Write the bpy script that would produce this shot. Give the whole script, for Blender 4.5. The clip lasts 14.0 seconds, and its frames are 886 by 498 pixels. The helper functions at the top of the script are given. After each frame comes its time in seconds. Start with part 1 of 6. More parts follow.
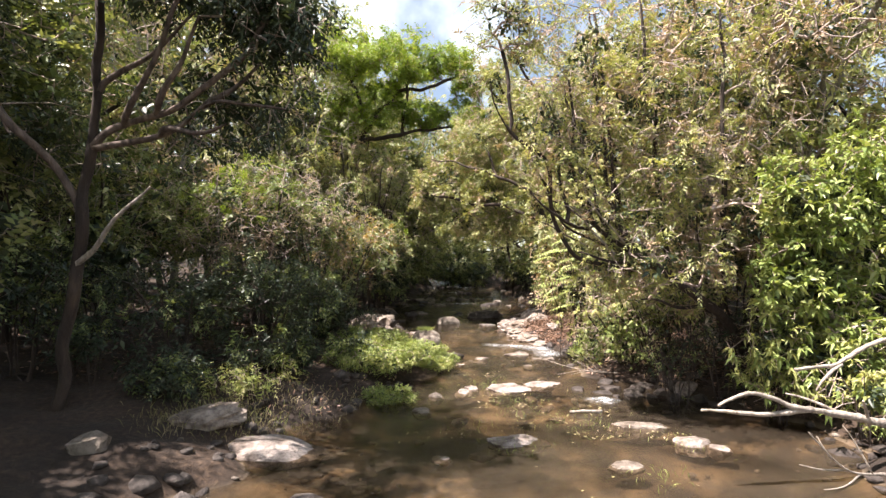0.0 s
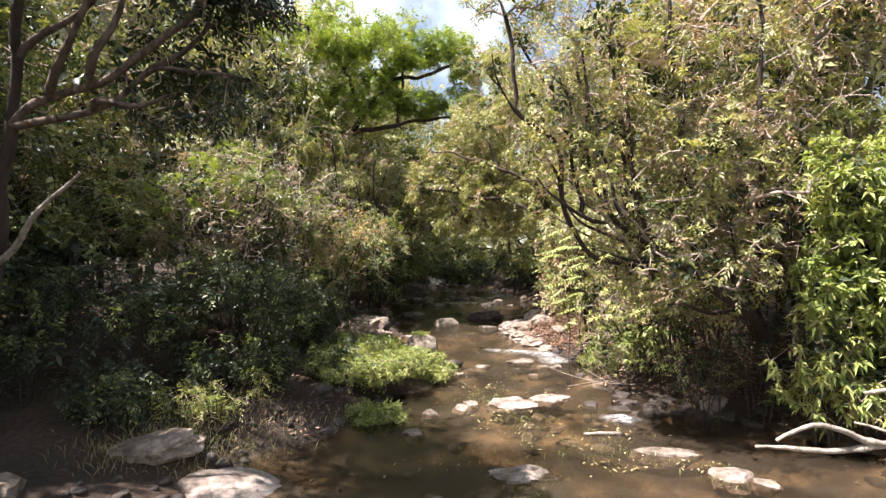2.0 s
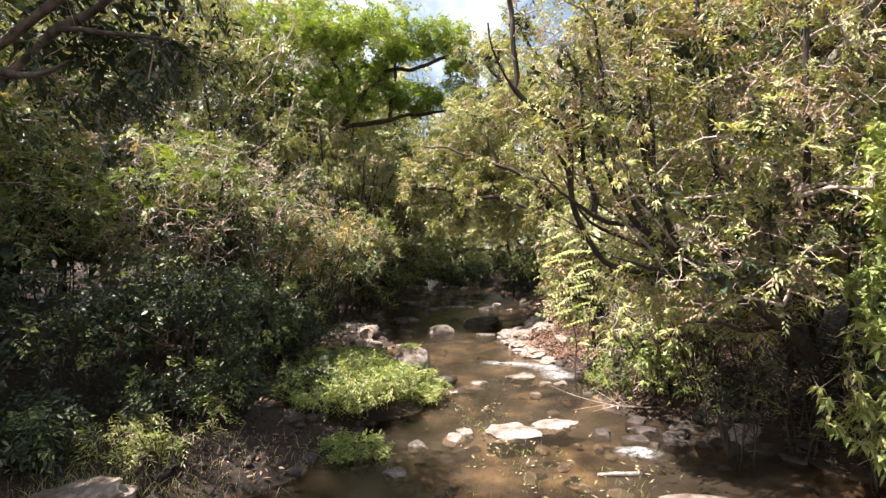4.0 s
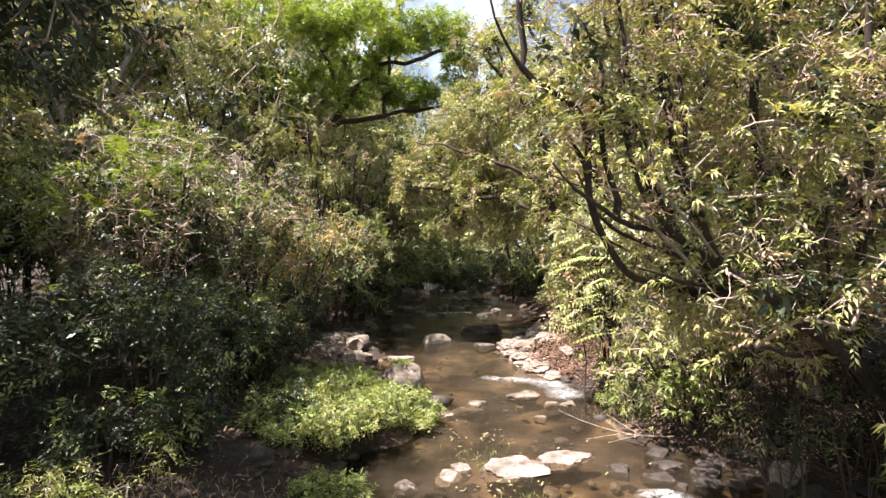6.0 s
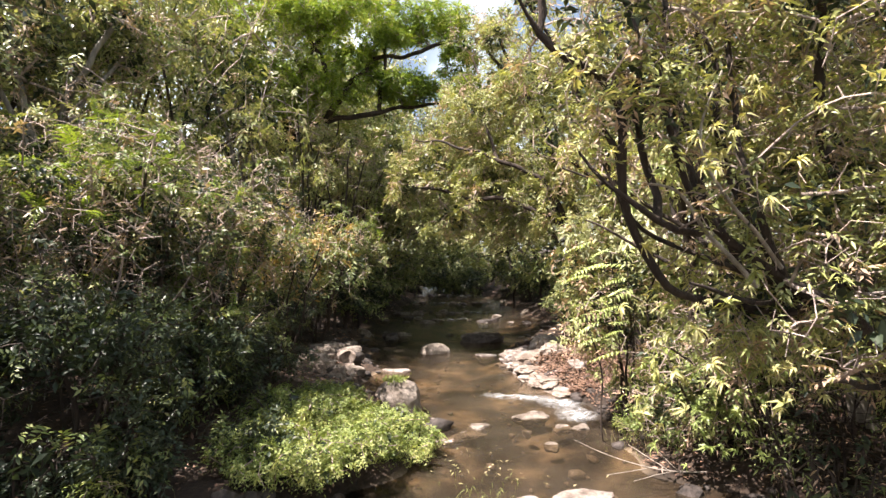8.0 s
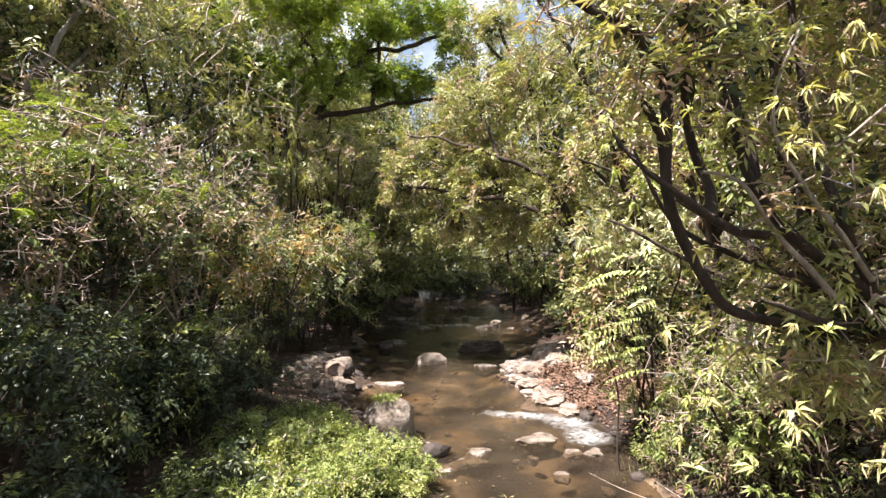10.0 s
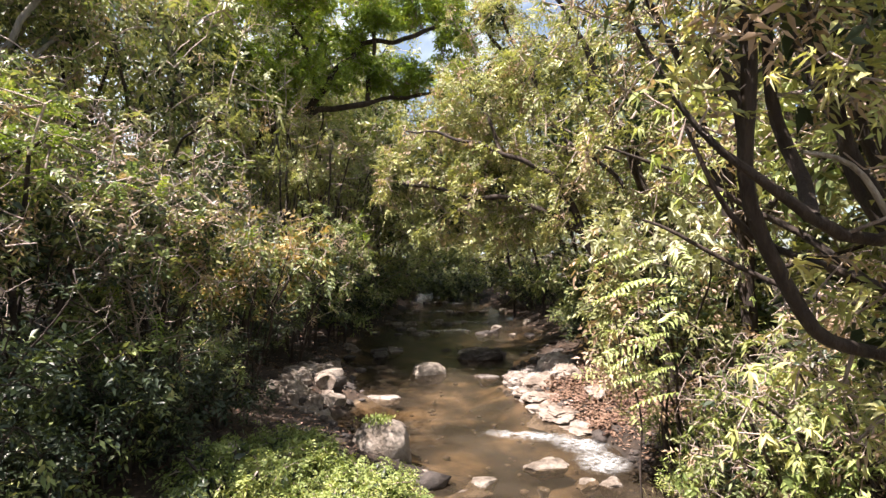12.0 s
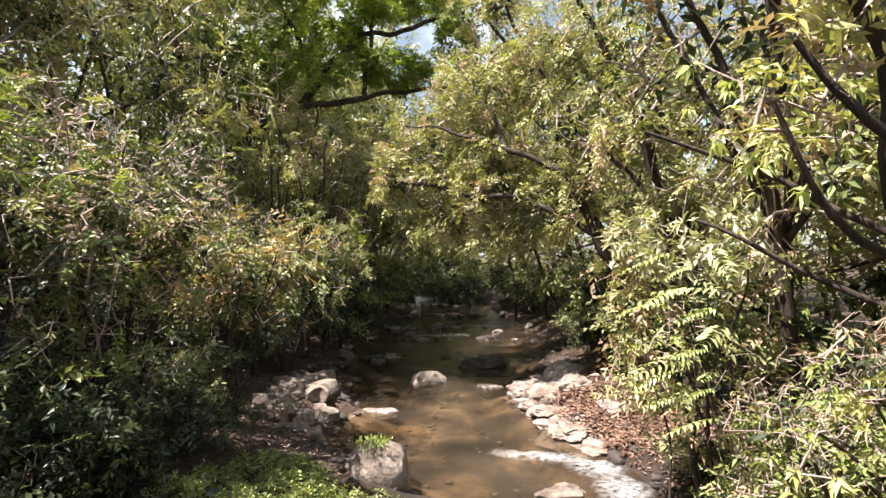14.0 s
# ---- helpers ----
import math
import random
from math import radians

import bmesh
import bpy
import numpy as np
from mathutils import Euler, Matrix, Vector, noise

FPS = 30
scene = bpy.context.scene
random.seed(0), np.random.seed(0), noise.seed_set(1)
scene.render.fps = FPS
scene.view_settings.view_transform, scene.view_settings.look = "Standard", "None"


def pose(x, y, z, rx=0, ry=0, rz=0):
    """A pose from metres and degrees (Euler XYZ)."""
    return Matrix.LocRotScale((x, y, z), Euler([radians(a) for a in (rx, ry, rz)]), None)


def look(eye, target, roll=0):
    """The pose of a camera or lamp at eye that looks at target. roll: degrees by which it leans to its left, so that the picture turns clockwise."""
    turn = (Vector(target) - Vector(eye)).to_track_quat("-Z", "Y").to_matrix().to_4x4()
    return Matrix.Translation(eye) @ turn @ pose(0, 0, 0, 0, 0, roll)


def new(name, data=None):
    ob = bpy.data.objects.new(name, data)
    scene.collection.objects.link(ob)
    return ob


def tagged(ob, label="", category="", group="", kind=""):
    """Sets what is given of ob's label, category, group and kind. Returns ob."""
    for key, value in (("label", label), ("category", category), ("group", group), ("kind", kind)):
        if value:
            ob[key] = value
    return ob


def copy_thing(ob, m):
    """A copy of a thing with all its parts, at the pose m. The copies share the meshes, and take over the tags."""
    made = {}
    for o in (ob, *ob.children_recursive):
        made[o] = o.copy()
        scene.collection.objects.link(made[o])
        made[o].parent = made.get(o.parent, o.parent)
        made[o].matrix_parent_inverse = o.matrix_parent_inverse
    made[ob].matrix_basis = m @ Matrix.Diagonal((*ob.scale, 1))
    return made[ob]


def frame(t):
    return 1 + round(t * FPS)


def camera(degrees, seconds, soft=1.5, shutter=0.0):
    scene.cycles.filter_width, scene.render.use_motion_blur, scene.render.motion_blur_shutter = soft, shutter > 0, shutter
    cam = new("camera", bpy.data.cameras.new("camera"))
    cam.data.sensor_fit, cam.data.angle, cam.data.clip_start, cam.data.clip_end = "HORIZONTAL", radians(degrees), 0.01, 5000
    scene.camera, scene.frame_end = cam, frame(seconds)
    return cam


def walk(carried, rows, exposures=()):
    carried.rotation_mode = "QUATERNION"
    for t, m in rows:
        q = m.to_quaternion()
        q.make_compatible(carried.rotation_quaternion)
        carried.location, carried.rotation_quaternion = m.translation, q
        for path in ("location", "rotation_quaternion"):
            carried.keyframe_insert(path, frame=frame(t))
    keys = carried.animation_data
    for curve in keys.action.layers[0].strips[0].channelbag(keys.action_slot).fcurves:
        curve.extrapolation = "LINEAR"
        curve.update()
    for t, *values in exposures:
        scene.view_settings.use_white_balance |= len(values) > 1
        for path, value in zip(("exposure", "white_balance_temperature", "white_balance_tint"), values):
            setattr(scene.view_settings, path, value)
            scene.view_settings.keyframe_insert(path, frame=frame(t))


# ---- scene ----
cam = camera(82.7, 14.0, soft=1.45)
METRES, EYE, TILT, LEAN, TURN = 7.0, 2.8, 0.3, 0.0, 0.0
ROWS = [
    (0.0, 0.0, 0.0, 0.0, 0.0, 0.0, -0.0),
    (0.5, -0.0013, 0.0383, 0.0007, 0.01, -0.13, 0.06),
    (1.0, 0.0027, 0.0801, 0.0007, 0.03, -0.22, 0.09),
    (1.5, 0.0071, 0.1239, 0.0016, 0.04, -0.3, 0.14),
    (2.0, 0.0132, 0.1686, 0.0012, 0.03, -0.35, 0.16),
    (2.5, 0.0196, 0.2132, 0.0031, 0.03, -0.38, 0.18),
    (3.0, 0.0253, 0.2565, 0.0061, 0.01, -0.39, 0.2),
    (5.5, 0.0435, 0.4525, 0.0206, -0.26, -0.28, 0.14),
    (6.0, 0.0447, 0.4899, 0.023, -0.29, -0.23, 0.11),
    (6.5, 0.0438, 0.5261, 0.0252, -0.32, -0.16, 0.1),
    (7.0, 0.043, 0.5623, 0.0271, -0.37, -0.11, 0.09),
    (7.5, 0.0425, 0.5979, 0.029, -0.42, -0.04, 0.09),
    (8.0, 0.0444, 0.6329, 0.0304, -0.48, 0.03, 0.07),
    (10.5, 0.049, 0.7964, 0.0354, -0.81, 0.34, 0.08),
    (11.0, 0.0483, 0.8279, 0.0363, -0.86, 0.38, 0.05),
    (11.5, 0.0485, 0.8589, 0.0383, -0.91, 0.41, 0.06),
    (12.0, 0.0495, 0.8896, 0.0408, -0.94, 0.43, 0.06),
    (12.5, 0.0494, 0.919, 0.0423, -1.0, 0.46, 0.03),
    (13.0, 0.048, 0.9468, 0.0438, -1.05, 0.49, 0.01),
    (13.5, 0.0473, 0.9725, 0.0454, -1.12, 0.51, -0.01),
    (14.0, 0.042, 0.9952, 0.0472, -1.17, 0.5, -0.02),
]
walk(cam, [(t, pose(0, 0, EYE, TILT, LEAN, TURN) @ pose(METRES * x, METRES * y, METRES * z, 90 + pitch, roll, yaw)) for t, x, y, z, yaw, pitch, roll in ROWS])

# ---- sky and sun ----
SUN_ELEV, SUN_AZ = 64.0, 257.0      # degrees; azimuth from +y, clockwise
sun_dir = Vector((math.sin(radians(SUN_AZ)) * math.cos(radians(SUN_ELEV)),
                  math.cos(radians(SUN_AZ)) * math.cos(radians(SUN_ELEV)), math.sin(radians(SUN_ELEV))))
world = bpy.data.worlds.new("sky")
scene.world = world
world.use_nodes = True
wn, wl = world.node_tree.nodes, world.node_tree.links
sky = wn.new("ShaderNodeTexSky")
sky.sky_type, sky.sun_disc = "NISHITA", False
sky.sun_elevation, sky.sun_rotation = radians(SUN_ELEV), radians(SUN_AZ)
sky.air_density, sky.dust_density = 1.0, 1.5
coord, cloud = wn.new("ShaderNodeTexCoord"), wn.new("ShaderNodeTexNoise")
cloud.inputs["Scale"].default_value, cloud.inputs["Detail"].default_value = 3.0, 6.0
ramp = wn.new("ShaderNodeValToRGB")
ramp.color_ramp.elements[0].color = (0.11, 0.11, 0.11, 1)
ramp.color_ramp.elements[0].position, ramp.color_ramp.elements[1].position = 0.46, 0.64
mixer = wn.new("ShaderNodeMix")
mixer.data_type = "RGBA"
mixer.inputs["B"].default_value = (11.0, 11.6, 12.2, 1)
wl.new(coord.outputs["Generated"], cloud.inputs["Vector"])
wl.new(cloud.outputs["Fac"], ramp.inputs["Fac"])
wl.new(ramp.outputs["Color"], mixer.inputs["Factor"])
wl.new(sky.outputs["Color"], mixer.inputs["A"])
wl.new(mixer.outputs["Result"], wn["Background"].inputs["Color"])
wn["Background"].inputs["Strength"].default_value = 0.046
sun = new("sun", bpy.data.lights.new("sun", "SUN"))
sun.data.energy, sun.data.angle, sun.data.color = 5.0, radians(0.53), (1.0, 0.888, 0.825)
sun.matrix_world = look((0, 0, 40), Vector((0, 0, 40)) - sun_dir)
scene.view_settings.exposure = 2.0

# ---- materials ----
def material(name):
    m = bpy.data.materials.new(name)
    m.use_nodes = True
    return m, m.node_tree.nodes, m.node_tree.links, m.node_tree.nodes["Principled BSDF"]


def ramp_node(nodes, stops):
    r = nodes.new("ShaderNodeValToRGB")
    while len(r.color_ramp.elements) < len(stops):
        r.color_ramp.elements.new(0.5)
    for e, (p, c) in zip(r.color_ramp.elements, stops):
        e.position, e.color = p, (*c, 1)
    return r


def noise_node(nodes, links, scale, detail=4, rough=0.55, vec=None, stretch=None):
    n = nodes.new("ShaderNodeTexNoise")
    n.inputs["Scale"].default_value, n.inputs["Detail"].default_value = scale, detail
    n.inputs["Roughness"].default_value = rough
    if vec is None:
        vec = nodes.new("ShaderNodeTexCoord").outputs["Object"]
    if stretch:
        mp = nodes.new("ShaderNodeMapping")
        mp.inputs["Scale"].default_value = stretch
        links.new(vec, mp.inputs["Vector"])
        vec = mp.outputs["Vector"]
    links.new(vec, n.inputs["Vector"])
    return n


def mix_node(nodes, links, fac, a, b, blend="MIX"):
    m = nodes.new("ShaderNodeMix")
    m.data_type, m.blend_type = "RGBA", blend
    for key, v in (("Factor", fac), ("A", a), ("B", b)):
        if hasattr(v, "is_linked"):
            links.new(v, m.inputs[key])
        else:
            m.inputs[key].default_value = v if key == "Factor" else (*v, 1)
    return m.outputs["Result"]


def bump(nodes, links, bsdf, height, strength=0.4, distance=0.02):
    b = nodes.new("ShaderNodeBump")
    b.inputs["Strength"].default_value, b.inputs["Distance"].default_value = strength, distance
    links.new(height, b.inputs["Height"])
    links.new(b.outputs["Normal"], bsdf.inputs["Normal"])


def leaf_material(name, stops, rough=0.42, through_light=0.32, patch=0.5):
    """Leaf blades: colour by leaf and by patch of crown; part of the light passes through."""
    m, n, l, b = material(name)
    geo = n.new("ShaderNodeNewGeometry")
    patchy = noise_node(n, l, 0.9, 2)
    ad = n.new("ShaderNodeMath")
    ad.operation = "MULTIPLY_ADD"
    l.new(patchy.outputs["Fac"], ad.inputs[0])
    ad.inputs[1].default_value = patch * 2.6
    sub = n.new("ShaderNodeMath")
    sub.operation = "MULTIPLY_ADD"
    l.new(geo.outputs["Random Per Island"], sub.inputs[0])
    sub.inputs[1].default_value, sub.inputs[2].default_value = 0.6, 0.2 - patch * 1.3
    l.new(sub.outputs[0], ad.inputs[2])
    r = ramp_node(n, [(p, (c[0] * 1.06, c[1] * 0.985, c[2] * 1.62)) for p, c in stops])
    l.new(ad.outputs[0], r.inputs["Fac"])
    l.new(r.outputs["Color"], b.inputs["Base Color"])
    b.inputs["Roughness"].default_value = rough
    b.inputs["Specular IOR Level"].default_value = 0.33
    tr = n.new("ShaderNodeBsdfTranslucent")
    warm = mix_node(n, l, 1.0, r.outputs["Color"], (1.0, 1.0, 0.45), "MULTIPLY")
    l.new(warm, tr.inputs["Color"])
    mix = n.new("ShaderNodeMixShader")
    mix.inputs["Fac"].default_value = through_light * 0.75
    l.new(b.outputs[0], mix.inputs[1])
    l.new(tr.outputs[0], mix.inputs[2])
    l.new(mix.outputs[0], n["Material Output"].inputs["Surface"])
    return m


def bark_material(name, dark, light, scale=9):
    m, n, l, b = material(name)
    grain = noise_node(n, l, scale, 6, 0.65, stretch=(1, 1, 0.25))
    stain = noise_node(n, l, 1.6, 3)
    r = ramp_node(n, [(0.32, dark), (0.68, light)])
    l.new(grain.outputs["Fac"], r.inputs["Fac"])
    lich = ramp_node(n, [(0.5, (1, 1, 1)), (0.72, (1.5, 1.45, 1.35))])
    l.new(stain.outputs["Fac"], lich.inputs["Fac"])
    l.new(mix_node(n, l, 1.0, r.outputs["Color"], lich.outputs["Color"], "MULTIPLY"), b.inputs["Base Color"])
    b.inputs["Roughness"].default_value = 0.9
    bump(n, l, b, grain.outputs["Fac"], 1.0, 0.05)
    return m


LEAF_THICKET = leaf_material("thicket leaves", [(0.0, (0.065, 0.095, 0.024)), (0.45, (0.16, 0.22, 0.05)), (0.75, (0.29, 0.33, 0.082)), (1.0, (0.44, 0.42, 0.16))], 0.42, 0.36)
# leaf colour with the shade of crowns and bank already put into it
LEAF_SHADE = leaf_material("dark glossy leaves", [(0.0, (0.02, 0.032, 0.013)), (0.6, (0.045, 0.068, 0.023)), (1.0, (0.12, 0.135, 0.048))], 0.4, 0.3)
LEAF_LANCE = leaf_material("long yellow-green leaves", [(0.0, (0.15, 0.185, 0.04)), (0.4, (0.3, 0.35, 0.075)), (0.7, (0.48, 0.5, 0.13)), (0.93, (0.52, 0.5, 0.17)), (1.0, (0.44, 0.33, 0.17))], 0.4, 0.42)
LEAF_DRY = leaf_material("dry brown leaves", [(0.0, (0.2, 0.15, 0.06)), (0.35, (0.36, 0.275, 0.115)), (0.7, (0.44, 0.34, 0.155)), (1.0, (0.55, 0.455, 0.235))], 0.6, 0.34)
LEAF_BROAD = leaf_material("bright broad leaves", [(0.0, (0.1, 0.16, 0.032)), (0.5, (0.27, 0.36, 0.07)), (1.0, (0.5, 0.54, 0.15))], 0.36, 0.44)
LEAF_FEATHER = leaf_material("fine feathery leaves", [(0.0, (0.1, 0.165, 0.02)), (0.5, (0.22, 0.33, 0.036)), (1.0, (0.42, 0.49, 0.06))], 0.5, 0.46)
LEAF_WILLOW = leaf_material("grey-green narrow leaves", [(0.0, (0.13, 0.16, 0.045)), (0.5, (0.27, 0.315, 0.08)), (0.8, (0.43, 0.45, 0.14)), (1.0, (0.50, 0.44, 0.2))], 0.42, 0.38)
LEAF_ORANGE = leaf_material("orange-tinged leaves", [(0.0, (0.13, 0.125, 0.03)), (0.4, (0.27, 0.215, 0.055)), (0.75, (0.4, 0.29, 0.075)), (1.0, (0.52, 0.41, 0.14))], 0.5, 0.42)
LEAF_HERB = leaf_material("fresh green herb leaves", [(0.0, (0.1, 0.155, 0.03)), (0.5, (0.24, 0.315, 0.058)), (1.0, (0.47, 0.5, 0.12))], 0.45, 0.38)
LEAF_PALE = leaf_material("pale silvery leaves", [(0.0, (0.26, 0.31, 0.11)), (0.5, (0.44, 0.48, 0.19)), (1.0, (0.6, 0.61, 0.3))], 0.4, 0.3)
LEAF_FERN = leaf_material("light green frond leaves", [(0.0, (0.26, 0.38, 0.08)), (0.5, (0.42, 0.54, 0.13)), (1.0, (0.58, 0.66, 0.22))], 0.4, 0.42)
LEAF_FAR = leaf_material("far woodland leaves", [(0.0, (0.08, 0.10, 0.03)), (0.5, (0.18, 0.21, 0.06)), (1.0, (0.33, 0.33, 0.11))], 0.5, 0.36)
LITTER = leaf_material("fallen leaves", [(0.0, (0.07, 0.038, 0.02)), (0.5, (0.165, 0.108, 0.044)), (0.8, (0.25, 0.17, 0.075)), (1.0, (0.4, 0.3, 0.16))], 0.7, 0.1)
STRAW = leaf_material("dry grass", [(0.0, (0.14, 0.16, 0.035)), (0.5, (0.3, 0.28, 0.085)), (1.0, (0.5, 0.43, 0.18))], 0.6, 0.25)
BARK_DARK = bark_material("dark brown bark", (0.016, 0.011, 0.009), (0.06, 0.042, 0.033))
BARK_RED = bark_material("reddish pale-streaked bark", (0.03, 0.022, 0.018), (0.2, 0.15, 0.125))
BARK_GREY = bark_material("grey bark", (0.10, 0.09, 0.075), (0.32, 0.29, 0.25))
BARK_TWIG = bark_material("dry grey twigs", (0.2, 0.15, 0.13), (0.54, 0.44, 0.39), 20)
DEADWOOD = bark_material("bleached driftwood", (0.18, 0.15, 0.125), (0.44, 0.39, 0.34), 14)


def stone_material(name, dark, light, wet=0.0):
    m, n, l, b = material(name)
    grain = noise_node(n, l, 11, 8, 0.7)
    blot = noise_node(n, l, 2.2, 4)
    vor = n.new("ShaderNodeTexVoronoi")
    vor.inputs["Scale"].default_value = 55
    r = ramp_node(n, [(0.3, dark), (0.55, light), (0.8, tuple(min(1, c * 1.25) for c in light))])
    l.new(grain.outputs["Fac"], r.inputs["Fac"])
    st = ramp_node(n, [(0.38, (0.38, 0.33, 0.28)), (0.56, (1, 1, 1))])
    l.new(blot.outputs["Fac"], st.inputs["Fac"])
    l.new(mix_node(n, l, 0.8, r.outputs["Color"], st.outputs["Color"], "MULTIPLY"), b.inputs["Base Color"])
    b.inputs["Roughness"].default_value = 0.85 - wet
    bump(n, l, b, grain.outputs["Fac"], 0.8, 0.07)
    return m


STONE_PALE = stone_material("pale weathered rock", (0.12, 0.096, 0.086), (0.36, 0.31, 0.28))
STONE_LEDGE = stone_material("rough brown ledge rock", (0.1, 0.078, 0.066), (0.32, 0.265, 0.225))
STONE_GREY = stone_material("grey-tan boulder", (0.1, 0.083, 0.068), (0.27, 0.23, 0.195))
STONE_DARK = stone_material("dark wet rock", (0.02, 0.016, 0.015), (0.075, 0.06, 0.053), 0.2)

# ground: soil and litter on the banks, sand and pebbles in the bed
GROUND, n, l, b = material("bank soil and creek bed")
tex = n.new("ShaderNodeTexCoord").outputs["Object"]
fine, mid, big = noise_node(n, l, 14, 6, 0.7, tex), noise_node(n, l, 1.1, 5, 0.52, tex), noise_node(n, l, 0.55, 3, 0.5, tex)
soil = ramp_node(n, [(0.3, (0.012, 0.008, 0.006)), (0.55, (0.04, 0.027, 0.019)), (0.8, (0.105, 0.076, 0.053))])
l.new(fine.outputs["Fac"], soil.inputs["Fac"])
bed = ramp_node(n, [(0.38, (0.014, 0.011, 0.008)), (0.5, (0.06, 0.047, 0.033)), (0.6, (0.17, 0.138, 0.096)), (0.74, (0.32, 0.265, 0.195))])
l.new(mid.outputs["Fac"], bed.inputs["Fac"])
vor = n.new("ShaderNodeTexVoronoi")
vor.inputs["Scale"].default_value = 9
l.new(tex, vor.inputs["Vector"])
peb = ramp_node(n, [(0.0, (0.7, 0.68, 0.66)), (1.0, (1.15, 1.12, 1.08))])
l.new(vor.outputs["Color"], peb.inputs["Fac"])
bedc = mix_node(n, l, 0.65, bed.outputs["Color"], peb.outputs["Color"], "MULTIPLY")
sep = n.new("ShaderNodeSeparateXYZ")
l.new(tex, sep.inputs[0])
rng_node = n.new("ShaderNodeMapRange")
rng_node.inputs["From Min"].default_value, rng_node.inputs["From Max"].default_value = -0.02, 0.06
l.new(sep.outputs["Z"], rng_node.inputs["Value"])
patch = ramp_node(n, [(0.4, (0.6, 0.56, 0.53)), (0.62, (1.25, 1.15, 1.05))])
l.new(big.outputs["Fac"], patch.inputs["Fac"])
col = mix_node(n, l, rng_node.outputs[0], bedc, soil.outputs["Color"])
l.new(mix_node(n, l, 1.0, col, patch.outputs["Color"], "MULTIPLY"), b.inputs["Base Color"])
b.inputs["Roughness"].default_value = 0.95
bump(n, l, b, fine.outputs["Fac"], 0.8, 0.04)

# water: tinted, clear, with a rippled sheen
WATER, n, l, b = material("brown creek water")
rip = noise_node(n, l, 5.0, 4, 0.6, stretch=(1.0, 0.55, 1))
rip2 = noise_node(n, l, 22.0, 2, 0.5, stretch=(1.0, 0.6, 1))
ht = n.new("ShaderNodeMath")
ht.operation = "MULTIPLY_ADD"
l.new(rip2.outputs["Fac"], ht.inputs[0])
ht.inputs[1].default_value = 0.22
l.new(rip.outputs["Fac"], ht.inputs[2])
bp = n.new("ShaderNodeBump")
bp.inputs["Strength"].default_value, bp.inputs["Distance"].default_value = 0.5, 0.06
l.new(ht.outputs[0], bp.inputs["Height"])
gl, tp, fr, mx = (n.new("ShaderNodeBsdfGlossy"), n.new("ShaderNodeBsdfTransparent"), n.new("ShaderNodeFresnel"), n.new("ShaderNodeMixShader"))
gl.inputs["Roughness"].default_value = 0.06
tp.inputs["Color"].default_value = (0.6, 0.54, 0.46, 1)
fr.inputs["IOR"].default_value = 1.33
l.new(bp.outputs["Normal"], gl.inputs["Normal"])
l.new(bp.outputs["Normal"], fr.inputs["Normal"])
silt, sm = n.new("ShaderNodeBsdfDiffuse"), n.new("ShaderNodeMixShader")
cloudy = noise_node(n, l, 0.8, 3, 0.5)
sr = ramp_node(n, [(0.35, (0.06, 0.06, 0.06)), (0.65, (0.17, 0.17, 0.17))])
silt.inputs["Color"].default_value = (0.19, 0.15, 0.11, 1)
l.new(cloudy.outputs["Fac"], sr.inputs["Fac"])
l.new(sr.outputs["Color"], sm.inputs[0])
l.new(tp.outputs[0], sm.inputs[1])
l.new(silt.outputs[0], sm.inputs[2])
l.new(fr.outputs[0], mx.inputs[0])
l.new(sm.outputs[0], mx.inputs[1])
l.new(gl.outputs[0], mx.inputs[2])
l.new(mx.outputs[0], n["Material Output"].inputs["Surface"])

FOAM, n, l, b = material("white water")
f1 = noise_node(n, l, 11, 6, 0.75, stretch=(0.9, 1.4, 1))
fr_ = ramp_node(n, [(0.4, (0, 0, 0)), (0.72, (1, 1, 1))])
l.new(f1.outputs["Fac"], fr_.inputs["Fac"])
vm = n.new("ShaderNodeVectorMath")
vm.operation = "DISTANCE"
vm.inputs[1].default_value = (0.5, 0.5, 0.5)
mp = n.new("ShaderNodeMapping")
mp.inputs["Scale"].default_value, mp.inputs["Location"].default_value = (1, 1, 0), (0, 0, 0.5)
l.new(n.new("ShaderNodeTexCoord").outputs["Generated"], mp.inputs["Vector"])
l.new(mp.outputs["Vector"], vm.inputs[0])
edge = ramp_node(n, [(0.05, (1, 1, 1)), (0.46, (0, 0, 0))])
l.new(vm.outputs["Value"], edge.inputs["Fac"])
b.inputs["Base Color"].default_value, b.inputs["Roughness"].default_value = (0.8, 0.82, 0.84, 1), 0.4
l.new(mix_node(n, l, 1.0, fr_.outputs["Color"], edge.outputs["Color"], "MULTIPLY"), b.inputs["Alpha"])
bump(n, l, b, f1.outputs["Fac"], 0.35, 0.02)

# ---- builders ----
rng = np.random.default_rng(11)


def unit(v):
    return v / np.maximum(np.linalg.norm(v, axis=-1, keepdims=True), 1e-9)


def tri_mesh(name, verts, tris, mat, smooth=False):
    me = bpy.data.meshes.new(name)
    verts, tris = np.asarray(verts, dtype=np.float32), np.asarray(tris, dtype=np.int32)
    me.vertices.add(len(verts))
    me.vertices.foreach_set("co", verts.ravel())
    me.loops.add(3 * len(tris))
    me.loops.foreach_set("vertex_index", tris.ravel())
    me.polygons.add(len(tris))
    me.polygons.foreach_set("loop_start", np.arange(0, 3 * len(tris), 3, dtype=np.int32))
    me.update(calc_edges=True)
    me.materials.append(mat)
    if smooth:
        me.shade_smooth()
    return me


def part(name, me, parent, label=""):
    ob = new(name, me)
    ob.parent = parent
    if label:
        ob["label"] = label
    return ob


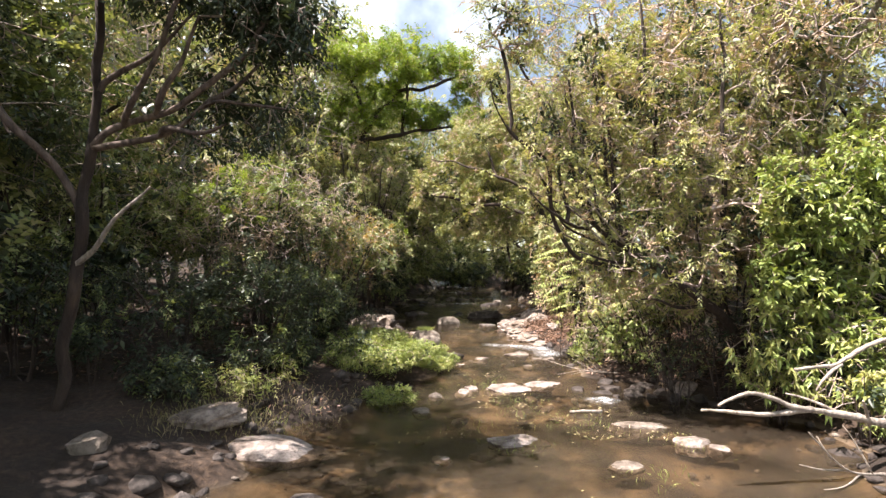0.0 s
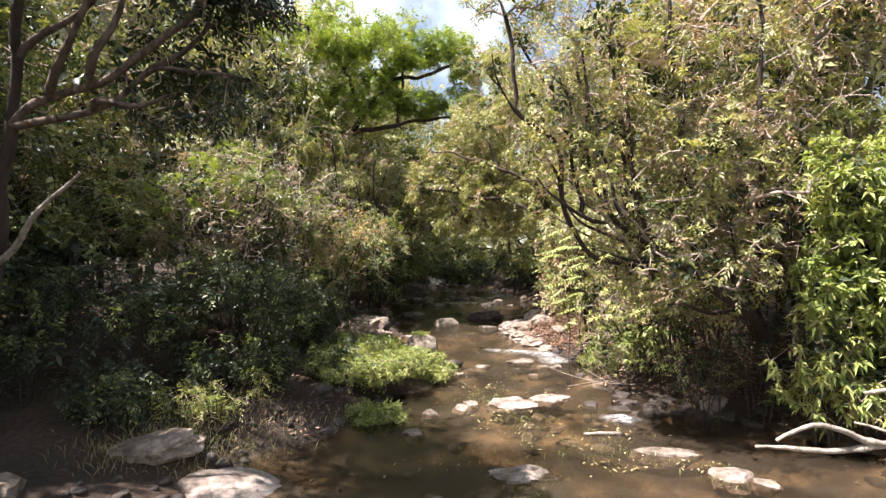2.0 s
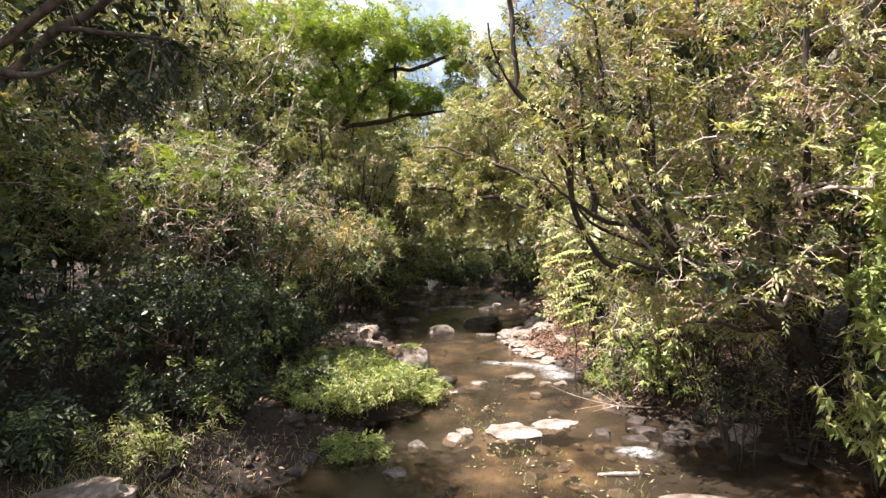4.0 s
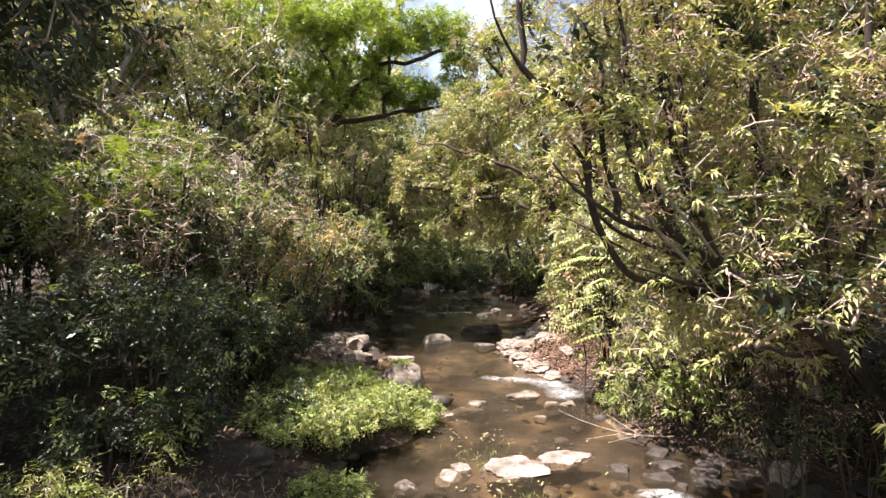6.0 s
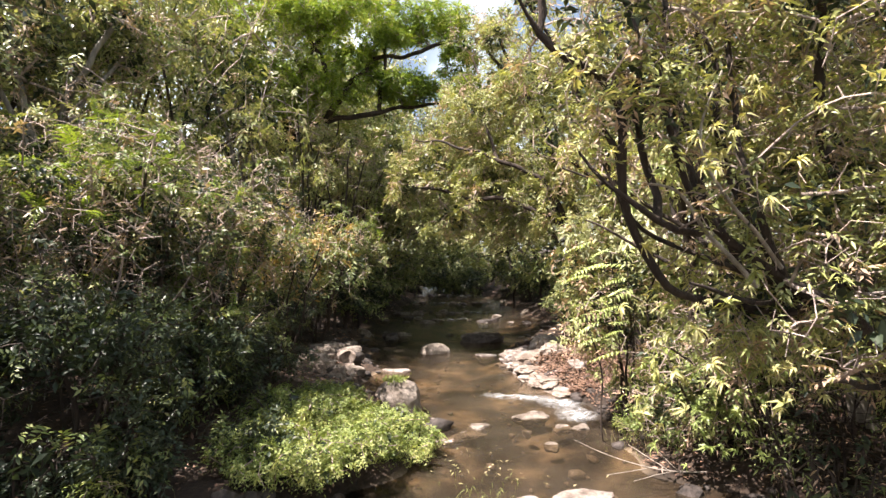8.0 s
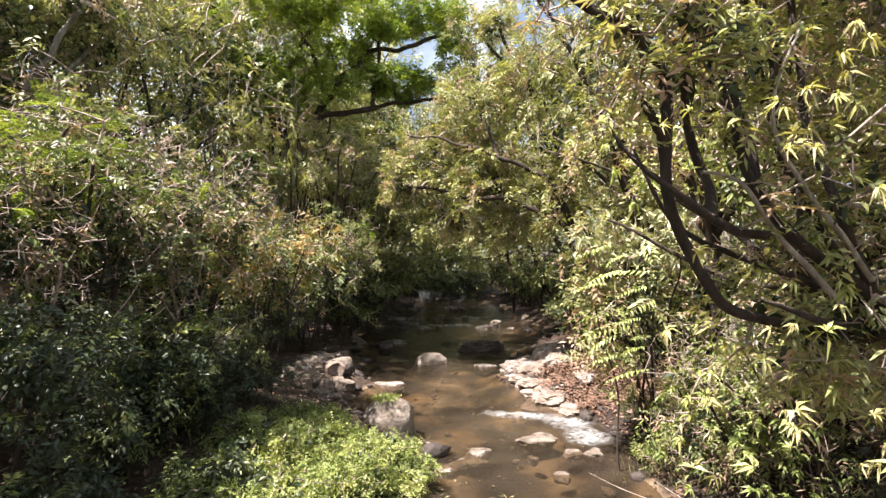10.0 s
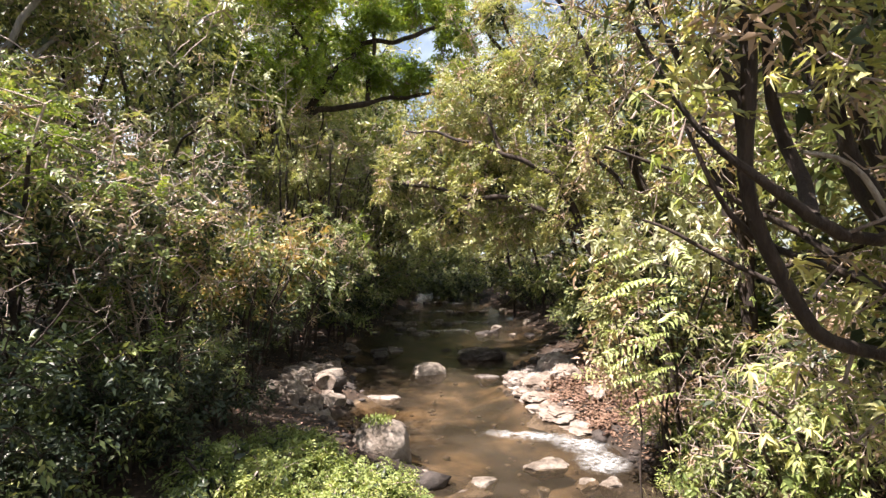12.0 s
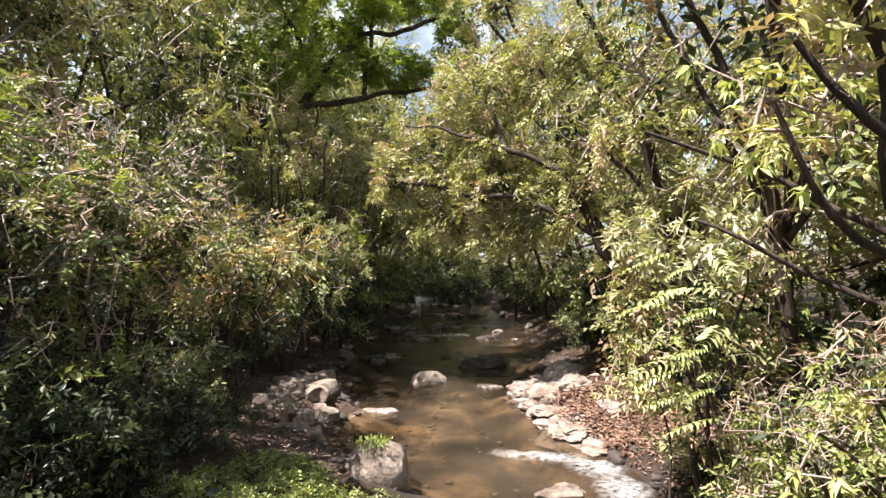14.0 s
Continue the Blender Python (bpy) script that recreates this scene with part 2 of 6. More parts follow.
def empty(name, at):
    ob = new(name)
    ob.location = at
    ob.empty_display_size = 0.2
    return ob


def blades(P, D, N, L, W, droop=0.0, fold=0.15, fine=False):
    """Leaf blades: base P, way D, face N, length L, width W; two folded halves each."""
    n = len(P)
    L, W = np.broadcast_to(L, n)[:, None], np.broadcast_to(W, n)[:, None]
    D = unit(D)
    S = unit(np.cross(D, N))
    N = np.cross(S, D)
    down = np.array([0, 0, -1.0])
    at = 0.42
    mid = P + D * L * at
    tip = P + D * L + down * L * droop
    if fine:
        mid = mid + N * L * 0.05
        V = np.stack([P, mid + S * W / 2 + N * W * fold, mid, mid - S * W / 2 + N * W * fold, tip], 1).reshape(-1, 3)
        T = np.array([[0, 2, 1], [0, 3, 2], [1, 2, 4], [2, 3, 4]])
        T = (np.arange(n)[:, None, None] * 5 + T).reshape(-1, 3)
    else:
        V = np.stack([P, mid + S * W / 2 + N * W * fold, tip, mid - S * W / 2 + N * W * fold], 1).reshape(-1, 3)
        T = np.array([[0, 2, 1], [0, 3, 2]])
        T = (np.arange(n)[:, None, None] * 4 + T).reshape(-1, 3)
    return V, T


def join(*meshes):
    Vs, Ts, k = [], [], 0
    for V, T in meshes:
        Vs.append(V), Ts.append(T + k)
        k += len(V)
    return np.concatenate(Vs), np.concatenate(Ts)


def tubes(A, B, ra, rb, sides, DA=None):
    """Tapered tubes from A to B; DA: the way at the start, where it carries on from another tube."""
    n = len(A)
    D = unit(B - A)
    DA = D if DA is None else DA
    ref = np.array([0.31, 0.87, 0.21])

    def ring(C, d, r):
        s = unit(np.cross(d, ref))
        u = np.cross(s, d)
        a = np.arange(sides) * 2 * np.pi / sides
        return C[:, None] + r[:, None, None] * (np.cos(a)[None, :, None] * s[:, None] + np.sin(a)[None, :, None] * u[:, None])
    V = np.concatenate([ring(A, DA, ra), ring(B, D, rb)], 1).reshape(-1, 3)
    i = np.arange(sides)
    j = (i + 1) % sides
    T = np.concatenate([np.stack([i, j, i + sides], 1), np.stack([j, j + sides, i + sides], 1)])
    return V, (np.arange(n)[:, None, None] * 2 * sides + T).reshape(-1, 3)


def bent(points, step=0.16, wobble=0.09):
    """A limb through the points: smooth, unevenly bent."""
    pts = np.array(points, float)
    seg = np.r_[0, np.cumsum(np.linalg.norm(np.diff(pts, axis=0), axis=1))]
    m = max(4, int(seg[-1] / step) + 1)
    u = np.linspace(0, seg[-1], m)
    out = np.stack([np.interp(u, seg, pts[:, k]) for k in range(3)], 1)
    out[1:-1] += rng.normal(0, wobble, (m - 2, 3))
    for _ in range(4):
        out[1:-1] = (out[:-2] + 2 * out[1:-1] + out[2:]) / 4
    return out


def crown_points(blobs, gaps=0.0, freq=0.9, shell=0.45):
    """Clump centres in ellipsoids (x, y, z, rx, ry, rz, count), thinned by gaps."""
    out = []
    for x, y, z, rx, ry, rz, count in blobs:
        p = unit(rng.normal(size=(count, 3))) * rng.random((count, 1)) ** shell
        out.append(p * (rx, ry, rz) + (x, y, z))
    out = np.concatenate(out)
    if gaps:
        keep = [noise.noise(Vector(p) * freq) > gaps - 0.35 or rng.random() < 0.12 for p in out]
        out = out[np.array(keep)]
    return out


class Wood:
    """A skeleton of nodes that limbs and twigs are grown on."""

    def __init__(self, limbs):
        self.P, self.up, self.tip, self.limb = [], [], [], []
        for i, limb in enumerate(limbs):
            self.chain(bent(limb), None)
            self.limb += [i] * (len(self.P) - len(self.limb))

    def chain(self, pts, parent):
        if parent is None and self.P:
            d = np.linalg.norm(np.array(self.P) - pts[0], axis=1)
            parent = int(d.argmin()) if d.min() < 0.5 else None
            if parent is not None:
                pts = pts[1:]
        for p in pts:
            self.P.append(np.asarray(p, float))
            self.up.append(-1 if parent is None else parent)
            parent = len(self.P) - 1

    def reach(self, targets, step=0.35, sag=0.12):
        """Grow a twig to each target from the nearest wood; returns the way at each end."""
        P = np.zeros((len(self.P) + len(targets) * 14, 3))
        k = len(self.P)
        P[:k] = self.P
        first = np.array([np.min(np.linalg.norm(P[:k] - t, axis=1)) for t in targets])
        ways = np.zeros((len(targets), 3))
        for i in np.argsort(first):
            t = targets[i]
            d = np.linalg.norm(P[:k] - t, axis=1)
            j = int(d.argmin())
            m = min(12, max(1, int(math.ceil(d[j] / step))))
            u = np.linspace(0, 1, m + 1)[1:]
            line = P[j] + (t - P[j]) * u[:, None]
            line[:, 2] += sag * d[j] * np.sin(u * np.pi)
            line[:-1] += rng.normal(0, 0.05 * d[j] / (m + 1) + 0.004, (m, 3))[:-1]
            last = j
            for p in line:
                P[k] = p
                self.up.append(last)
                last = k
                k += 1
            self.tip.append(last)
            ways[i] = t - P[self.up[last]]
        self.P = list(P[:k])
        return unit(ways + rng.normal(0, 1e-4, ways.shape))

    def radii(self, twig, grow, most):
        w = np.zeros(len(self.P))
        w[self.tip] = 1
        w[w == 0] = 0.02
        for i in range(len(w) - 1, -1, -1):
            if self.up[i] >= 0:
                w[self.up[i]] += w[i]
        return np.minimum(twig * np.maximum(w, 1) ** grow, most)

    def meshes(self, twig=0.005, grow=0.42, most=0.2, flare=1.3, stout=0.0):
        """The limbs, one mesh each, and all finer wood as one."""
        P, up, r = np.array(self.P), np.array(self.up), self.radii(twig, grow, most)
        limb = np.r_[self.limb, np.full(len(P) - len(self.limb), -1)].astype(int)
        for i in set(self.limb):
            m = np.nonzero(limb == i)[0]
            r[m] = np.maximum(r[m], (stout if i else stout * 1.5) * np.linspace(1, 0.3, len(m)))
        idx = np.nonzero(up >= 0)[0]
        D = np.zeros_like(P)
        D[idx] = unit(P[idx] - P[up[idx]])
        for q in np.nonzero(up < 0)[0]:
            kids = idx[up[idx] == q]
            D[q] = D[kids[0]] if len(kids) else (0, 0, 1)
            r[q] *= flare

        def built(s, sides):
            pr = up[s]
            carry = ((r[s] / r[pr] > 0.55) & ((D[s] * D[pr]).sum(1) > 0.3)) | ((limb[s] >= 0) & (limb[s] == limb[pr]))
            return tubes(P[pr], P[s], np.where(carry, r[pr], r[s] * 1.15), r[s], sides, np.where(carry[:, None], D[pr], D[s]))
        limbs = []
        for i in sorted(set(self.limb)):
            s = idx[limb[idx] == i]
            if len(s):
                limbs.append(built(s, 9 if r[s].max() > 0.05 else 6))
        fine = [built(s, sides) for low, high, sides in ((0.018, 9, 5), (0, 0.018, 3))
                if len(s := idx[(limb[idx] < 0) & (r[idx] >= low) & (r[idx] < high)])]
        return limbs, (join(*fine) if fine else None)


def welded(me):
    bm = bmesh.new()
    bm.from_mesh(me)
    bmesh.ops.remove_doubles(bm, verts=bm.verts, dist=1e-4)
    bm.to_mesh(me)
    bm.free()
    me.shade_smooth()
    return me


def sprays(C, ways, n, spread, L, W, out=0.8, rand=0.7, fall=0.3, droop=0.15, fold=0.15, fine=False, tight=False):
    """n leaves about each clump centre, in two rows along short twigs. tight: they radiate from the twig's tip."""
    k = len(C)
    if tight:
        W0 = np.repeat(ways, n, 0)
        base = np.repeat(C, n, 0) + W0 * rng.uniform(-0.25, 0.12, (k * n, 1)) * spread + rng.normal(0, 0.02, (k * n, 3))
        D = unit(W0 * out + unit(rng.normal(size=(k * n, 3))) * rand + np.array([0, 0, -fall]))
        N = unit(np.array([0, 0, 1.0]) + rng.normal(0, 0.45, (k * n, 3)))
        size = rng.uniform(0.45, 1.3, k * n)
        return blades(base, D, N, L * size, W * size, droop, fold, fine)
    m = max(2, n // 8)
    q = n // m
    W0 = np.repeat(ways, m, 0)
    axis = unit(W0 * out + unit(rng.normal(size=(k * m, 3))) * rand * 1.15 + np.array([0, 0, -0.4 * fall]))
    start = np.repeat(C, m, 0) + rng.normal(0, 0.3 * spread, (k * m, 3))
    span = spread * rng.uniform(0.8, 1.9, (k * m, 1))
    face = unit(np.array([0, 0, 1.0]) + 0.4 * W0 + rng.normal(0, 0.4, (k * m, 3)))
    side = unit(np.cross(axis, face))
    face = np.cross(side, axis)
    u = (np.arange(q) + 0.5) / q
    base = start[:, None] + axis[:, None] * ((u - 0.4) * span)[:, :, None] + np.array([0, 0, -0.3]) * (span * u * u)[:, :, None]
    turn = np.where(np.arange(q) % 2, 1.0, -1.0)[None, :, None]
    D = axis[:, None] * (0.35 + 0.6 * u)[None, :, None] + side[:, None] * turn * 0.85 + rng.normal(0, 0.25, (k * m, q, 3)) + np.array([0, 0, -0.5 * fall])
    N = face[:, None] + rng.normal(0, 0.3, (k * m, q, 3))
    size = (rng.uniform(0.5, 1.25, (k * m, q)) * (1.1 - 0.35 * u)).ravel()
    return blades(base.reshape(-1, 3), unit(D.reshape(-1, 3)), N.reshape(-1, 3), L * size, W * size, droop, fold, fine)


def fronds(C, ways, n, length, L, W, pairs=9, fall=0.35):
    """Feathered leaves: n arching stalks a clump, each with pairs of leaflets in its plane."""
    k = len(C) * n
    base = np.repeat(C, n, 0)
    D = unit(np.repeat(ways, n, 0) * 0.7 + unit(rng.normal(size=(k, 3))) * 0.8 + np.array([0, 0, 0.15]))
    S = unit(np.cross(D, np.array([0, 0, 1.0])) + rng.normal(0, 0.2, (k, 3)))
    ln = length * rng.uniform(0.6, 1.2, k)
    out = []
    for i in range(pairs):
        u = (i + 0.6) / pairs
        p = base + D * (ln * u)[:, None] + np.array([0, 0, -1.0]) * (fall * ln * u * u)[:, None]
        taper = 1.0 - 0.5 * abs(u - 0.4)
        for side in (-1, 1):
            out.append(blades(p, S * side + D * 0.45 + np.array([0, 0, -0.15]), np.cross(S, D) + rng.normal(0, 0.15, (k, 3)), L * taper, W * taper, 0.1))
    stalk = tubes(base, base + D * ln[:, None] * 0.6 - np.array([0, 0, 1.0]) * (fall * ln * 0.36)[:, None], np.full(k, 0.003), np.full(k, 0.002), 3)
    return join(*out, stalk)


def plant(name, base, limbs, blobs, foliage, label, category, bark=None, group="", gaps=0.0, freq=0.9, shell=0.45,
          twig=0.005, grow=0.42, most=0.2, bare=0, sag=0.06,
          stem="trunk", second="limb", core=(0.22, 0.2), twig_bark=None, step=0.4, stout=0.0):
    """A tree or shrub: trunk, twigs and one crown mesh for each kind of leaf. foliage: (material, share, function of centres and ways, part name)."""
    at = np.array(base, float)
    C = crown_points(blobs, gaps, freq, shell)
    wood = Wood(limbs)
    ways = wood.reach(C, step, sag)
    if bare:
        extra = crown_points([(x, y, z, rx * 1.05, ry * 1.05, rz * 1.05, max(1, int(c * bare))) for x, y, z, rx, ry, rz, c in blobs], 0, 1, 0.3)
        wood.reach(extra, step, 0.05)
    top = tagged(empty(name, at), label, category, group)
    limb_meshes, fine = wood.meshes(twig, grow, most, stout=stout)
    bark = bark or BARK_DARK
    for i, (V, T) in enumerate(limb_meshes):
        called = stem if i == 0 else second
        part(called, welded(tri_mesh(called, V - at, T, bark)), top)
    if fine:
        tagged(part("twigwork", tri_mesh("twigwork", fine[0] - at, fine[1], twig_bark or BARK_TWIG), top), kind="stuff")
    # oversized dark filler leaves added inside the crown: block light, darken the gaps
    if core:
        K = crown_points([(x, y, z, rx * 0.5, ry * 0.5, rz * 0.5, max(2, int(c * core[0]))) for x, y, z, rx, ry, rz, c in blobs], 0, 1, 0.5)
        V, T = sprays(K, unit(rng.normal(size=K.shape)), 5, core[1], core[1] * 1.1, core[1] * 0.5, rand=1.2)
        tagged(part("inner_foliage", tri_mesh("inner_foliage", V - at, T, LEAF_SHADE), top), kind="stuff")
    order = rng.permutation(len(C))
    k = 0
    for mat, share, grower, called in foliage:
        pick = order[k:k + int(share * len(C)) + 1]
        k += len(pick)
        V, T = grower(C[pick], ways[pick])
        part(called, tri_mesh(called, V - at, T, mat), top)
    return top


def sprig_meshes(mat, kinds, n, L, W, out=0.6, fall=0.2, droop=0.3):
    """A few single sprigs: n leaves that spring from one point, pointing along +x."""
    made = []
    for _ in range(kinds):
        D = unit(np.array([out, 0, 0]) + unit(rng.normal(size=(n, 3))) + np.array([0, 0, -fall]))
        s = rng.uniform(0.5, 1.25, n)
        made.append(welded(tri_mesh("sprig", *blades(np.zeros((n, 3)), D, np.array([0, 0, 1.0]) + rng.normal(0, 0.4, (n, 3)), L * s, W * s, droop, 0.1, True), mat)))
    return made


def frond_mesh(mat, length, L, W, pairs, fall):
    """One feathered leaf along +x: an arching stalk with pairs of drooping leaflets."""
    u = (np.arange(pairs + 1)) / pairs
    p = np.stack([length * u, 0 * u, -fall * length * u * u], 1)
    out = [(np.stack([p[i], p[i + 1], p[i] + (0, 0, 0.006)]), np.array([[0, 1, 2]])) for i in range(pairs)]
    for i in range(1, pairs + 1):
        for side in (-1, 1):
            size = (1.0 - 0.55 * abs(u[i] - 0.4)) * rng.uniform(0.8, 1.15)
            out.append(blades(p[i:i + 1], np.array([[0.5, side * 0.9, -0.35 + rng.normal(0, 0.12)]]), np.array([[0, 0, 1.0]]) + rng.normal(0, 0.2, (1, 3)), L * size, W * size, 0.25, 0.1, True))
    return welded(tri_mesh("frond", *join(*out), mat))


def hang_sprigs(top, name, meshes, places, ways, size=(0.75, 1.25)):
    """Sprigs as parts of a plant: each turned to its way."""
    at = Vector(top.location)
    holder = next(o for o in top.children if o.name.startswith(("trunk", "stem")))
    for i, (p, w) in enumerate(zip(places, ways)):
        ob = new(name, meshes[i % len(meshes)])
        ob.parent = holder
        ob.location = Vector(p) - at
        ob.rotation_euler = (rng.uniform(-0.5, 0.5), -math.asin(max(-0.9, min(0.9, w[2]))) * 0.6, math.atan2(w[1], w[0]))
        s = rng.uniform(*size)
        ob.scale = (s, s, s)

# ---- ground and water ----
BANK_Y = (-60, 0, 4, 5.6, 7, 8.2, 9.0, 10, 11.2, 12.4, 13.2, 13.9, 14.8, 15.6, 16.6, 18.2, 19.5, 22, 25, 30, 36, 43, 47, 60)
BANK_L = (-3, -3.3, -3.2, -3.0, -2.6, -2.2, -1.8, -1.0, -0.5, 0.1, 0.7, -0.3, -1.1, -1.4, -1.4, -1.4, -1.8, -2.5, -2.6, -1.9, -1.5, -1.0, -1.5, -6)
BANK_R = (5, 5.0, 5.2, 5.4, 5.7, 5.8, 5.4, 4.4, 3.4, 3.2, 3.3, 3.4, 3.3, 2.6, 2.4, 2.25, 2.5, 3.6, 4.6, 4.6, 4.0, 2.4, 0.6, -5.5)


def wiggle(x, y):
    return (0.35 * np.sin(x * 0.9 + 1.7 * np.sin(y * 0.53)) + 0.3 * np.sin(y * 1.13 + np.sin(x * 0.71) * 1.9)
            + 0.2 * np.sin(x * 2.7 + y * 1.9) + 0.15 * np.sin(x * 4.1 - y * 5.3))


def height(x, y):
    """The lie of the land: bed below the water, a low bank, then a gentle rise."""
    x, y = np.asarray(x, float), np.asarray(y, float)
    edge = 0.22 * np.sin(y * 2.3) + 0.12 * np.sin(y * 5.1 + 1)
    out = np.maximum(np.interp(y, BANK_Y, BANK_L) + edge - x, x - np.interp(y, BANK_Y, BANK_R) + edge)
    land = 0.34 * (1 - np.exp(-np.maximum(out, 0) / 0.45)) + 0.16 * np.clip(out - 0.4, 0, 14) + 0.03 * np.clip(out - 14, 0, 60)
    land = land + 0.11 * wiggle(x * 1.4, y * 1.4) * np.clip(out / 0.6, 0, 1)
    wet = -0.26 * np.clip(-out / 0.9, 0, 1) + 0.06 * wiggle(x * 2, y * 2) * np.clip(-out, 0, 1)
    return np.where(out > 0, land, wet) - 0.015


gx = np.unique(np.r_[np.linspace(-400, -40, 13), np.linspace(-40, -9, 26), np.arange(-9, 9, 0.19), np.linspace(9, 40, 26), np.linspace(40, 400, 13)])
gy = np.unique(np.r_[np.linspace(-400, -30, 13), np.linspace(-30, 3, 34), np.arange(3, 22, 0.14), np.linspace(22, 60, 90), np.linspace(60, 500, 14)])
GX, GY = np.meshgrid(gx, gy, indexing="ij")
GZ = height(GX, GY)
ij = np.arange(GX.size).reshape(GX.shape)
a, b_, c, d = ij[:-1, :-1].ravel(), ij[1:, :-1].ravel(), ij[1:, 1:].ravel(), ij[:-1, 1:].ravel()
tris = np.concatenate([np.stack([a, b_, c], 1), np.stack([a, c, d], 1)])
ground = new("ground", tri_mesh("ground", np.stack([GX, GY, GZ], -1).reshape(-1, 3), tris, GROUND, True))
tagged(ground, "brown soil creek banks with litter and a sandy pebbly bed", "ground", kind="structure")

wx, wy = np.linspace(-9, 9, 60), np.linspace(-40, 60, 180)
WX, WY = np.meshgrid(wx, wy, indexing="ij")
ij = np.arange(WX.size).reshape(WX.shape)
a, b_, c, d = ij[:-1, :-1].ravel(), ij[1:, :-1].ravel(), ij[1:, 1:].ravel(), ij[:-1, 1:].ravel()
WZ = 0.006 * np.sin(WX * 5 + 2 * np.sin(WY * 1.7)) + 0.006 * np.sin(WY * 4.3 + WX * 1.3)
water = new("water", tri_mesh("water", np.stack([WX, WY, WZ], -1).reshape(-1, 3), np.concatenate([np.stack([a, b_, c], 1), np.stack([a, c, d], 1)]), WATER, True))
tagged(water, "shallow clear brown creek water with ripples", "water", kind="structure")


# ---- stones ----
def rock_mesh(seed, sx, sy, sz, mat, rough=0.22, level=4, faces=9):
    """A broken rock: a ball cut by random planes, then weathered."""
    own = np.random.default_rng(seed + 500)
    bm = bmesh.new()
    bmesh.ops.create_icosphere(bm, subdivisions=level, radius=1)
    off = Vector((seed * 3.7, seed * 1.3, seed * 7.1))
    cuts = [(Vector(unit(own.normal(size=3) * (1, 1, 0.55))), own.uniform(0.5, 0.86) if faces > 4 else own.uniform(0.78, 0.93)) for _ in range(faces)]
    if faces > 4:
        cuts.append((Vector((own.normal(0, 0.12), own.normal(0, 0.12), 1)).normalized(), own.uniform(0.45, 0.7)))
    for v in bm.verts:
        q = v.co * (1 + 0.5 * rough * noise.noise(v.co * 1.3 + off) * 2)
        for way, far in cuts:
            over = q.dot(way) - far
            if over > 0:
                q = q - way * over * 0.8
        q = q * (1 + rough * (0.35 * noise.noise(q * 3.1 + off) + 0.22 * noise.noise(q * 7.5 + off)))
        v.co = Vector((q.x * sx, q.y * sy, q.z * sz)) * 1.3
    me = bpy.data.meshes.new("stone")
    bm.to_mesh(me)
    bm.free()
    me.materials.append(mat)
    me.shade_smooth()
    me.set_sharp_from_angle(angle=radians(28))
    return me


def stone(x, y, w, dep, h, mat, seed, label, turn=0.0, z=None, group="stones in the creek", name="stone", rough=0.42, faces=9):
    """A stone w wide, dep deep, h of it above its seat."""
    ob = new(name, rock_mesh(seed, w * 0.46, dep * 0.46, h * 0.95, mat, rough, 4 if w > 0.6 else 3, faces))
    zz = max(float(height(x, y)), -0.05) if z is None else z
    ob.location, ob.rotation_euler = (x, y, zz), (0, 0, turn)
    return tagged(ob, label, "stone", group)


PALE = "pale flat sunlit stone lying in shallow water"
stone(1.1, 7.45, 0.95, 0.5, 0.11, STONE_PALE, 1, PALE, 0.1)
stone(-2.55, 7.1, 1.6, 0.8, 0.19, STONE_PALE, 2, "large pale flat boulder at the water's edge", 0.15, rough=0.3)
stone(-3.45, 7.35, 0.9, 0.75, 0.17, STONE_LEDGE, 3, "pale slanting rock on the bank beside grass", 0.5)
stone(1.33, 10.3, 0.95, 0.6, 0.09, STONE_PALE, 4, PALE, z=-0.03)
stone(2.02, 10.6, 0.78, 0.4, 0.08, STONE_PALE, 5, PALE, 0.3, z=-0.03)
stone(0.42, 10.1, 0.4, 0.32, 0.1, STONE_PALE, 6, "small pale pointed stone in shallow water", 0.7)
stone(0.62, 10.3, 0.3, 0.25, 0.1, STONE_PALE, 16, "small pale pointed stone in shallow water", 0.2)
stone(3.15, 8.1, 0.8, 0.4, 0.12, STONE_GREY, 7, "rough grey rock breaking the water")
stone(3.7, 7.4, 0.5, 0.38, 0.12, STONE_PALE, 8, "round pale grey stone in shallow water")
stone(3.98, 7.2, 0.34, 0.28, 0.09, STONE_PALE, 9, "small round pale stone in shallow water")
stone(2.4, 6.6, 0.42, 0.28, 0.08, STONE_GREY, 10, "small grey stone just under the surface")
stone(-1.55, 5.6, 0.5, 0.4, 0.16, STONE_PALE, 11, "pale stone by the shaded bank")
stone(-4.25, 6.0, 0.45, 0.36, 0.18, STONE_GREY, 12, "grey stone in the shade of the bank")
for i, (x, y, w) in enumerate(((3.45, 10.35, 0.5), (3.8, 10.1, 0.6), (4.3, 9.95, 0.45), (3.15, 10.0, 0.4), (4.15, 10.5, 0.6), (4.8, 9.5, 0.4), (2.75, 10.25, 0.3), (3.7, 9.8, 0.35), (4.4, 9.5, 0.35), (4.05, 9.75, 0.3), (3.5, 10.75, 0.4), (4.65, 10.0, 0.35), (3.35, 9.75, 0.22), (5.0, 9.2, 0.3))):
    stone(x, y, w, w * 0.7, 0.1 + 0.04 * (i % 3), STONE_DARK, 20 + i, "dark wet rock at the foot of the bank", i * 0.9, rough=0.4)
stone(4.75, 9.85, 0.5, 0.35, 0.22, STONE_PALE, 38, "pale stone among dark rocks", 0.4)
